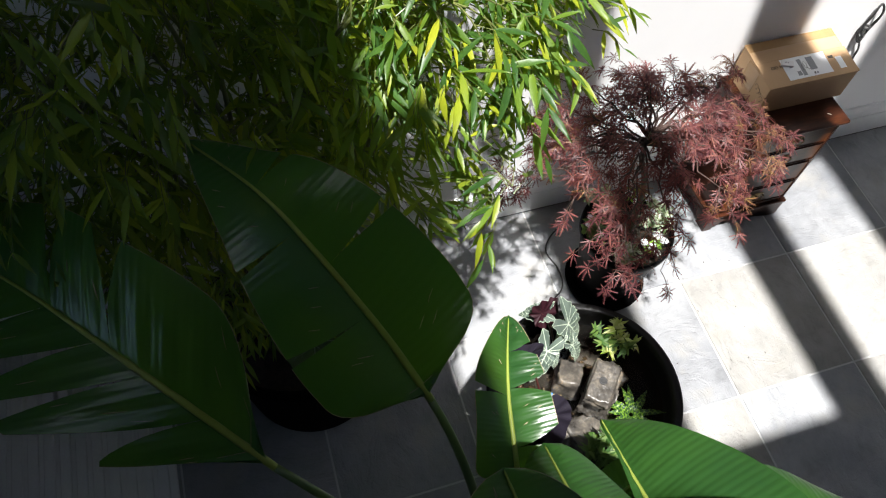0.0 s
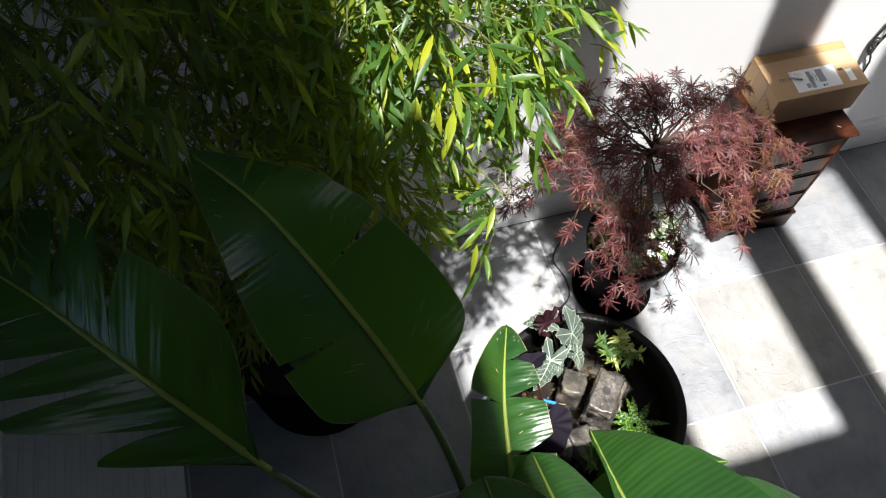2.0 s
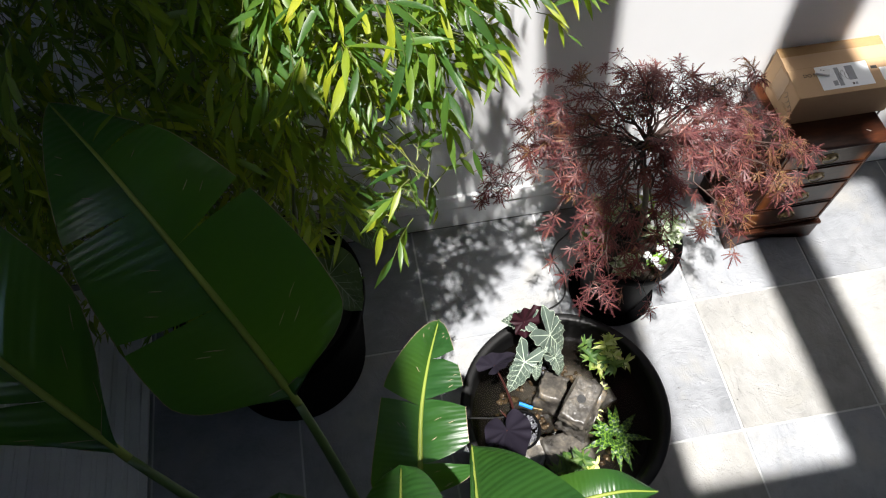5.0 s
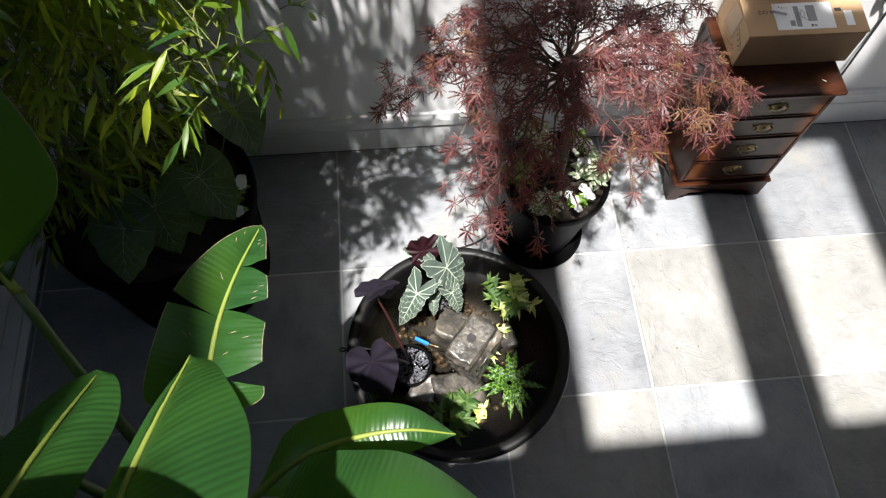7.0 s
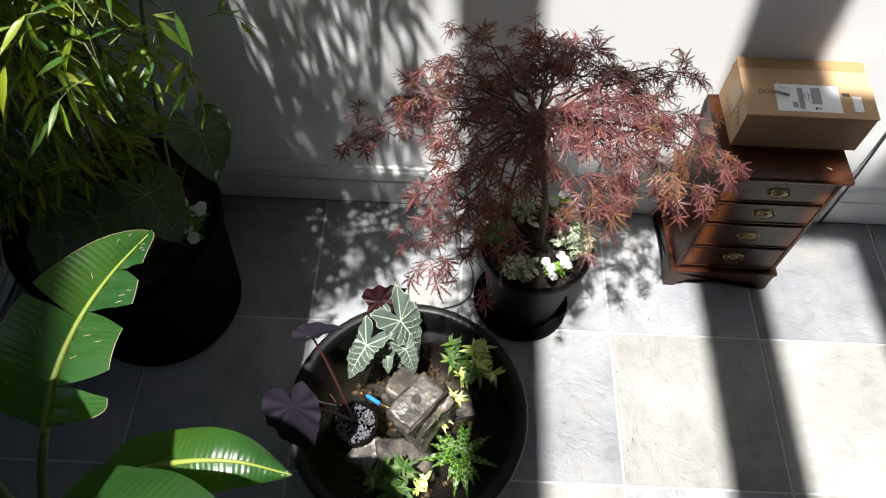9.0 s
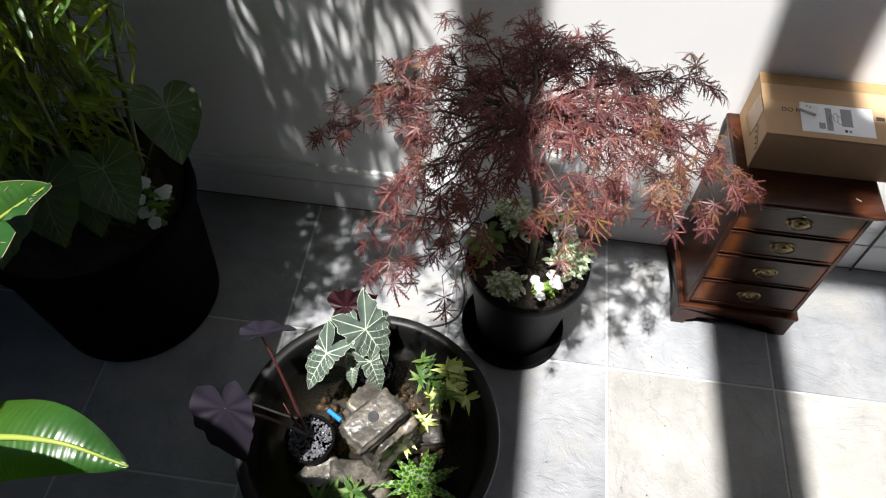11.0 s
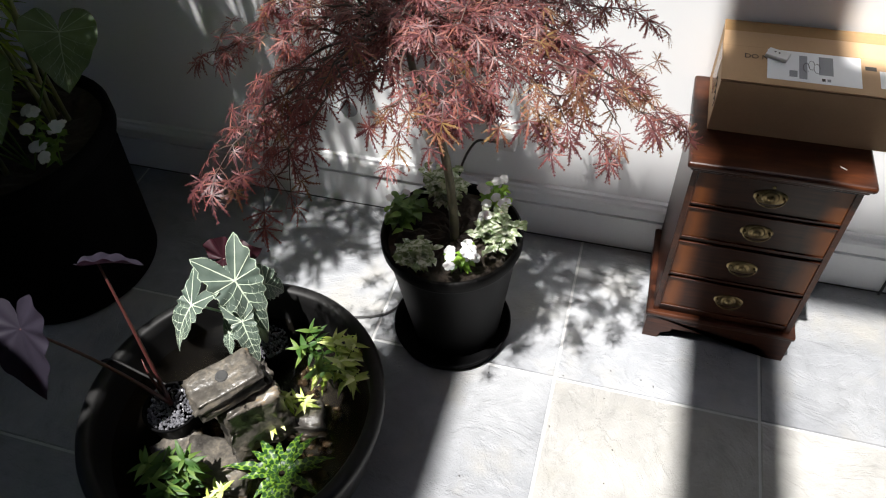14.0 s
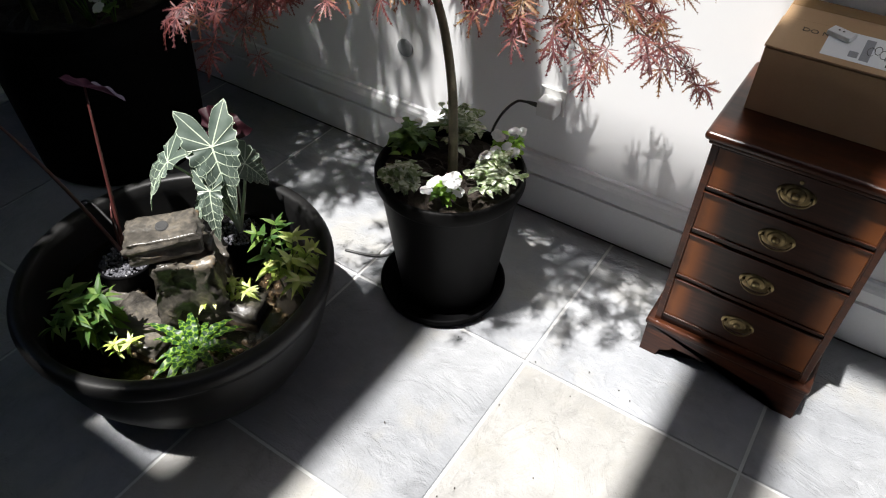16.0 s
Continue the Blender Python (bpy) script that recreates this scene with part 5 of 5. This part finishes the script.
def bamboo():
    rng = random.Random(41)
    base = Vector((-0.585, 0.060, 0.560))
    a = thing("bamboo", base, "tall dense bamboo with long narrow green leaves, arching over", "bamboo")
    canes = []
    for k in range(15):
        ang, q = rng.uniform(0, 6.283), 0.22 * math.sqrt(rng.random())
        foot = base + Vector((q * math.cos(ang), q * math.sin(ang), 0))
        t = k / 14
        top = Vector((-1.25 + 1.45 * t + rng.uniform(-0.08, 0.08), rng.uniform(-0.30, 0.38), rng.uniform(2.2, 2.75) - 0.25 * abs(t - 0.4)))
        line = bezier(foot, Vector((foot.x * 0.6 + top.x * 0.4, foot.y * 0.6 + top.y * 0.4, 1.9)), top, 20)
        b = Build()
        radii = [(0.0075 - 0.0045 * i / 19) * (1.25 if i % 3 == 0 else 1.0) for i in range(20)]
        b.tube(line, radii, 8)
        part("cane", b, CANE, a, smooth=True)
        canes.append(line)
    leaves = Many([lance()])
    twigs = Build()

    def spray(at, way, count):
        tip = at + way
        pts = bezier(at, (at + tip) / 2 + Vector((0, 0, 0.03)), tip, 4)
        twigs.tube(pts, [0.0012, 0.001, 0.0009, 0.0006], 3, cap=False)
        for i in range(count):
            p = pts[1 + i % 3]
            d = way.normalized() + Vector((rng.uniform(-1.1, 1.1), rng.uniform(-1.1, 1.1), rng.uniform(-1.3, 0.5)))
            up = Vector((rng.uniform(-0.45, 0.45), rng.uniform(-0.6, 0.3), 1.0))
            leaves.put(0, frame_of(p, d, up), 0.036 + 0.062 * rng.random() ** 1.3)

    # the last three lobes are unseen foliage, added to shade wall and leaves
    lobes = ((0.56, (-0.78, 0.00, 1.94), (0.66, 0.36, 0.46)), (0.16, (-0.15, -0.08, 2.02), (0.32, 0.24, 0.22)), (0.006, (-0.06, -0.42, 1.78), (0.05, 0.06, 0.10)), (0.012, (0.16, -0.06, 1.92), (0.14, 0.09, 0.10)), (0.026, (0.09, 0.13, 2.10), (0.18, 0.14, 0.15)), (0.03, (-0.32, -0.16, 1.60), (0.18, 0.18, 0.20)), (0.004, (-0.06, -0.10, 1.56), (0.08, 0.12, 0.08)), (0.17, (-0.75, 0.06, 1.20), (0.40, 0.28, 0.40)), (0.05, (-0.70, 0.04, 0.90), (0.30, 0.20, 0.24)), (0.16, (-0.52, 0.36, 2.25), (0.46, 0.14, 0.46)), (0.048, (0.00, 0.27, 2.25), (0.24, 0.18, 0.26)), (0.036, (-0.36, -0.12, 2.48), (0.22, 0.20, 0.16)))
    for share, c, r in lobes:
        for k in range(int(2350 * share)):
            while True:
                p = Vector((rng.uniform(-1, 1), rng.uniform(-1, 1), rng.uniform(-1, 1)))
                if 0.25 < p.length < 1.0:
                    break
            at = Vector((c[0] + p.x * r[0], c[1] + p.y * r[1], c[2] + p.z * r[2]))
            if at.y > 0.52:
                continue
            way = Vector((p.x + rng.uniform(-0.4, 0.4), p.y + rng.uniform(-0.5, 0.3), rng.uniform(-0.6, 0.35))).normalized() * rng.uniform(0.06, 0.13)
            spray(at, way, rng.choice((4, 5, 6)))
            if k % 5 == 0:
                line = min(canes, key=lambda l: min((q - at).length for q in l[6:]))
                q = min(line[6:], key=lambda e: (e - at).length)
                twigs.tube(bezier(q, (q + at) / 2 + Vector((0, 0, 0.05)), at, 5), [0.002, 0.0018, 0.0016, 0.0013, 0.001], 4, cap=False)
    part("twig_mass", twigs, CANE, a, kind="stuff")
    part("foliage", leaves.build(), BAMBOO_LEAF, a, "long narrow green leaves", kind="stuff", smooth=True)


def caladiums():
    rng = random.Random(9)
    root = Vector((-0.38, -0.03, 0.565))
    a = thing("caladium", root, "caladium with pale white-veined heart leaves at the bamboo's foot", "pot plant")
    spec = (((-0.235, 0.150, 0.93), (-0.16, 0.03, 0.86), (0.5, -0.3, 1.0), 0.16), ((-0.33, -0.08, 0.91), (-0.24, -0.18, 0.84), (0.3, -0.5, 1.0), 0.16), ((-0.45, -0.17, 0.91), (-0.40, -0.29, 0.81), (0.1, -0.6, 1.0), 0.16), ((-0.54, -0.22, 0.88), (-0.57, -0.36, 0.79), (-0.2, -0.6, 1.0), 0.17), ((-0.40, -0.09, 0.80), (-0.37, -0.20, 0.72), (0.0, -0.6, 1.0), 0.12))
    for at, tip, up, size in spec:
        veined_leaf(a, at, tip, up, size, heart, CALADIUM, CALADIUM_VEIN, margin=False, cup=0.12, droop=0.3)
        part("stalk", tube_of(bezier(root, (Vector(at) + root) / 2 + Vector((0, 0, 0.06)), at, 8), 0.003, 6), FERN_DARK, a, smooth=True)


# ---- broad paddle leaves ----
def paddle(parent, pts, out_left, out_right, wl, wr, splits_l, splits_r, seed, dry=False, gap=0.02, taper=(1.8, 0.72), skews=(0.0, 0.0)):
    """A broad leaf along a curved midrib. out_*: the way each half spreads; splits: places along the rib where the half is torn."""
    rng = random.Random(seed)
    rib = smooth_line(pts, 14)
    n = len(rib) - 1

    def on(u):
        x = min(max(u, 0.0), 1.0) * n
        i = min(int(x), n - 1)
        return rib[i].lerp(rib[i + 1], x - i)

    def width(u):
        s = min(1.0, u / 0.16)
        return (s * (2 - s)) ** 0.75 * (1 - max(0.0, (u - 0.22) / 0.78) ** taper[0]) ** taper[1] if 0 < u < 1 else 0.0

    leaf = thing_part(parent, rib, n)
    gaps = gap if isinstance(gap, tuple) else (gap, gap)
    for out, w, splits, gap, skew in ((Vector(out_left).normalized(), wl, splits_l, gaps[0], skews[0]), (Vector(out_right).normalized(), wr, splits_r, gaps[1], skews[1])):
        b, rims, tears = Build(), [], []
        cuts = [0.0] + list(splits) + [1.0]
        for a0, a1 in zip(cuts, cuts[1:]):
            g0 = 0.0 if a0 == 0.0 else gap * rng.uniform(0.6, 1.4)
            g1 = 0.0 if a1 == 1.0 else gap * rng.uniform(0.6, 1.4)
            nu, nv = max(5, int(44 * (a1 - a0))), 7
            lean, sag = 0.06, rng.uniform(-0.015, 0.02)

            def spot(t, v):
                u = a0 + (a1 - a0) * t + v * v * (g0 * (1 - t) - g1 * t)
                c = on(u + lean * v * (1 - u))
                d = (on(min(u + 0.02, 1)) - on(max(u - 0.02, 0))).normalized()
                o = (out - d * out.dot(d)).normalized()
                up = d.cross(o)
                up = up if up.z > 0 else -up
                ww = w * width(u)
                droop = -(0.10 + sag) * v * v * ww + 0.004 * math.sin(v * 3) + (0.0045 if gap > 0.025 else 0.0012) * math.sin(u * 78) * math.sin(math.pi * min(v * 1.4, 1)) + 0.006 * math.sin(13 * u + seed) * v
                return c + (o + d * skew) * ww * v + up * droop, up, u

            verts, uvs = [], []
            for i in range(nu + 1):
                for j in range(nv + 1):
                    p, _, u = spot(i / nu, j / nv)
                    verts.append(p)
                    uvs.append((u, j / nv * 0.04))
            for _ in range(3 if dry and a1 - a0 > 0.15 else 0):
                t, v0 = rng.uniform(0.1, 0.9), rng.uniform(0.25, 0.8)
                tears.append([p + up * 0.0012 for p, up, _ in (spot(t + 0.02 * q, v0 + rng.uniform(0.10, 0.14) * q / 2) for q in range(3))])
            k = nv + 1
            b.add(verts, [(i * k + j, (i + 1) * k + j, (i + 1) * k + j + 1, i * k + j + 1) for i in range(nu) for j in range(nv)], 0, uvs)
            line = [verts[i * k + nv] for i in range(nu + 1)]
            rims.append(line)
        part("blade", b, PADDLE, leaf, smooth=True)
        for line in tears:
            part("tear", tube_of(line, [0.0003, 0.0008, 0.0002], 4), PADDLE_EDGE, leaf, "thin pale tear in the blade")
        for line in rims:
            if dry:
                part("edge", tube_of(line, 0.0006, 4), PADDLE_EDGE, leaf, "thin pale dry edge")
    return leaf


def thing_part(parent, rib, n):
    r = [0.0080 - 0.0066 * (i / n) for i in range(n + 1)]
    b = Build()
    b.tube([p + Vector((0, 0, 0.003)) for p in rib], r, 8)
    return part("leaf", b, PADDLE_RIB, parent, "pale midrib with two broad glossy halves", smooth=True)


def paddle_plant():
    root = Vector((-0.16, -1.22, 0.385))
    a = thing("paddle_leaf_plant", root, "tall plant with torn broad glossy paddle leaves on long stalks", "pot plant")
    # the high leaf, the torn low one, the small upright one, two bright arching ones, a low glossy one, a dark broad
    # one, a dry-tipped one, an unseen one added for shade
    spec = (
        ([(-0.333, -0.776, 1.725), (-0.398, -0.679, 1.872), (-0.482, -0.558, 2.000), (-0.546, -0.464, 2.055), (-0.645, -0.315, 2.035)], (-0.78, -0.42, 0.20), (0.95, 0.06, 0.16), 0.158, 0.165, (0.30, 0.56), (0.44, 0.76), 1, True, (0.013, 0.016), (1.5, 0.80)),
        ([(-0.640, -0.799, 1.660), (-0.771, -0.671, 1.828), (-0.869, -0.565, 1.879), (-0.970, -0.450, 1.890), (-1.130, -0.280, 1.850)], (-0.72, -0.66, -0.12), (0.60, 0.56, 0.55), 0.190, 0.165, (0.16, 0.32, 0.49, 0.68), (0.44, 0.66), 2, True, (0.058, 0.045), (3.2, 0.60), (0.75, 0.60)),
        ([(-0.152, -0.905, 1.345), (-0.142, -0.830, 1.392), (-0.122, -0.729, 1.415), (-0.090, -0.628, 1.418), (-0.047, -0.520, 1.404)], (-0.78, 0.0, 0.62), (0.92, 0.0, 0.40), 0.112, 0.108, (0.52,), (0.24, 0.56, 0.78), 3, True, (0.024, 0.050), (1.9, 0.70)),
        ([(-0.095, -1.380, 1.970), (-0.090, -1.250, 1.970), (-0.085, -1.130, 1.930), (-0.075, -1.020, 1.860), (-0.060, -0.913, 1.784)], (-0.75, 0.10, 0.30), (0.78, 0.0, 0.62), 0.022, 0.205, (), (), 4, False, 0.02, (1.5, 0.75)),
        ([(-0.060, -1.050, 1.370), (0.030, -1.005, 1.450), (0.125, -0.985, 1.495), (0.220, -0.980, 1.505), (0.304, -0.988, 1.475)], (0.05, 0.95, -0.10), (0.0, -0.85, -0.45), 0.068, 0.060, (), (), 5, False, 0.02, (1.9, 0.70)),
        ([(-0.040, -1.180, 1.560), (0.060, -1.150, 1.690), (0.160, -1.140, 1.740), (0.270, -1.160, 1.735), (0.400, -1.200, 1.680)], (0.05, 0.78, -0.40), (0.0, -0.70, 0.30), 0.135, 0.110, (), (), 6, False, 0.02, (1.9, 0.70)),
        ([(-0.200, -1.380, 2.030), (-0.195, -1.250, 2.020), (-0.190, -1.130, 1.960), (-0.185, -1.030, 1.880), (-0.175, -0.930, 1.790)], (-0.92, 0.0, -0.10), (0.88, 0.0, 0.20), 0.090, 0.080, (), (), 7, False, 0.02, (3.5, 0.50)),
        ([(-0.300, -1.440, 2.000), (-0.305, -1.320, 2.085), (-0.308, -1.210, 2.120), (-0.310, -1.100, 2.115), (-0.309, -1.003, 2.072)], (-0.95, 0.0, 0.12), (0.95, 0.0, 0.10), 0.135, 0.120, (), (), 8, True, 0.02, (2.6, 0.62)),
        # unseen leaf, added to throw shade on the rear of the bright ones
        ([(-0.450, -1.400, 2.160), (-0.340, -1.360, 2.230), (-0.200, -1.330, 2.260), (-0.050, -1.320, 2.255), (0.140, -1.330, 2.200)], (0.0, 0.95, 0.10), (0.0, -0.90, 0.10), 0.165, 0.130, (), (), 9, False, 0.02, (3.5, 0.50)),
    )
    for pts, ol, orr, wl, wr, sl, sr, seed, dry, gap, taper, *skews in spec:
        paddle(a, pts, ol, orr, wl, wr, sl, sr, seed, dry, gap, taper, *skews)
        p0, p1 = Vector(pts[0]), Vector(pts[1])
        back = p0 - (p1 - p0).normalized() * 0.25
        rng = random.Random(seed)
        foot = root + Vector((rng.uniform(-0.05, 0.05), rng.uniform(-0.05, 0.05), 0))
        stalk = bezier(foot, Vector((back.x * 0.8 + foot.x * 0.2, back.y * 0.8 + foot.y * 0.2, min(back.z, p0.z - 0.1))), p0, 16)
        part("stalk", tube_of(stalk, [0.014 - 0.0062 * k / 15 for k in range(16)], 10), PADDLE_STALK, a, smooth=True)


def strays():
    rng = random.Random(77)
    for k in range(16):
        x, y = rng.uniform(0.95, 1.5), rng.uniform(-0.5, 0.1)
        b = Build()
        blade_strip(b, (x, y, 0.0035), (rng.uniform(-1, 1), rng.uniform(-1, 1), 0.02), (0, 0, 1), rng.uniform(0.005, 0.010), 0.004, 0.1, 3)
        single("leaf_crumb", b, SOIL, (x, y, 0.003), "dark crumb of dry leaf on the slate floor", "crumb", group="crumbs on the floor")


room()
chest()
cardboard_box()
wall_things()
maple_pot()
bamboo_pot()
paddle_pot()
water_bowl()
fountain()
maple()
bamboo()
caladiums()
paddle_plant()
alocasia()
black_taro()
fern("variegated_fern", (0.640, -0.305, 0.210), 0.19, 0.085, 9, (FERN_LIGHT, FERN_DARK), 51, "small fern with cream and green leaflets in the water bowl")
fern("variegated_fern", (0.565, -0.390, 0.210), 0.08, 0.07, 3, (FERN_LIGHT, FERN_LIGHT), 54, "low cream-leaved fern sprig beside the fountain stones", 0.042, (0.0, -0.05))
fern("green_fern", (0.400, -0.705, 0.210), 0.19, 0.085, 9, (FERN_DARK, FERN_DARK), 52, "small fern with mid-green leaflets in the water bowl")
fern("variegated_fern", (0.455, -0.690, 0.210), 0.15, 0.03, 2, (FERN_LIGHT, FERN_LIGHT), 57, "cream-leaved fern sprig among the green fern", 0.036, (0.02, 0.0))
rattle_plant()
posy("variegated_bedding", (0.800, 0.000, 0.424), 0.075, 0.085, 170, 0.036, VARIEGATED, 61, "pale variegated bedding plant at the planter's rim")
posy("white_busy_lizzie", (0.912, 0.000, 0.424), 0.045, 0.105, 60, 0.030, SMALL_GREEN, 62, "white busy lizzie with lime leaves at the planter's rim", 9, 0.7, 0.017)
posy("variegated_bedding", (0.990, 0.130, 0.424), 0.080, 0.125, 230, 0.034, VARIEGATED, 63, "pale variegated bedding plant at the planter's rim", 2, 0, 0.014)
posy("white_busy_lizzie", (0.945, 0.255, 0.424), 0.055, 0.12, 70, 0.030, LIME, 64, "white busy lizzie in full flower behind the maple", 9, 0, 0.016)
posy("green_bedding", (0.705, 0.150, 0.424), 0.065, 0.11, 140, 0.036, SMALL_GREEN, 65, "dark green bedding plant at the planter's rim", 2, 0, 0.014)
posy("variegated_bedding", (0.790, 0.260, 0.424), 0.085, 0.14, 190, 0.036, VARIEGATED, 66, "pale variegated bedding plant behind the maple")
posy("white_busy_lizzie", (-0.290, -0.010, 0.565), 0.060, 0.21, 42, 0.034, SMALL_GREEN, 67, "white busy lizzie at the edge of the bamboo's planter", 9, 0, 0.021)
posy("variegated_bedding", (-0.06, -1.10, 0.388), 0.07, 0.10, 84, 0.030, VARIEGATED, 68, "pale variegated bedding plant at the foot of the paddle leaves")
strays()
ribbed_boards()
tiles()
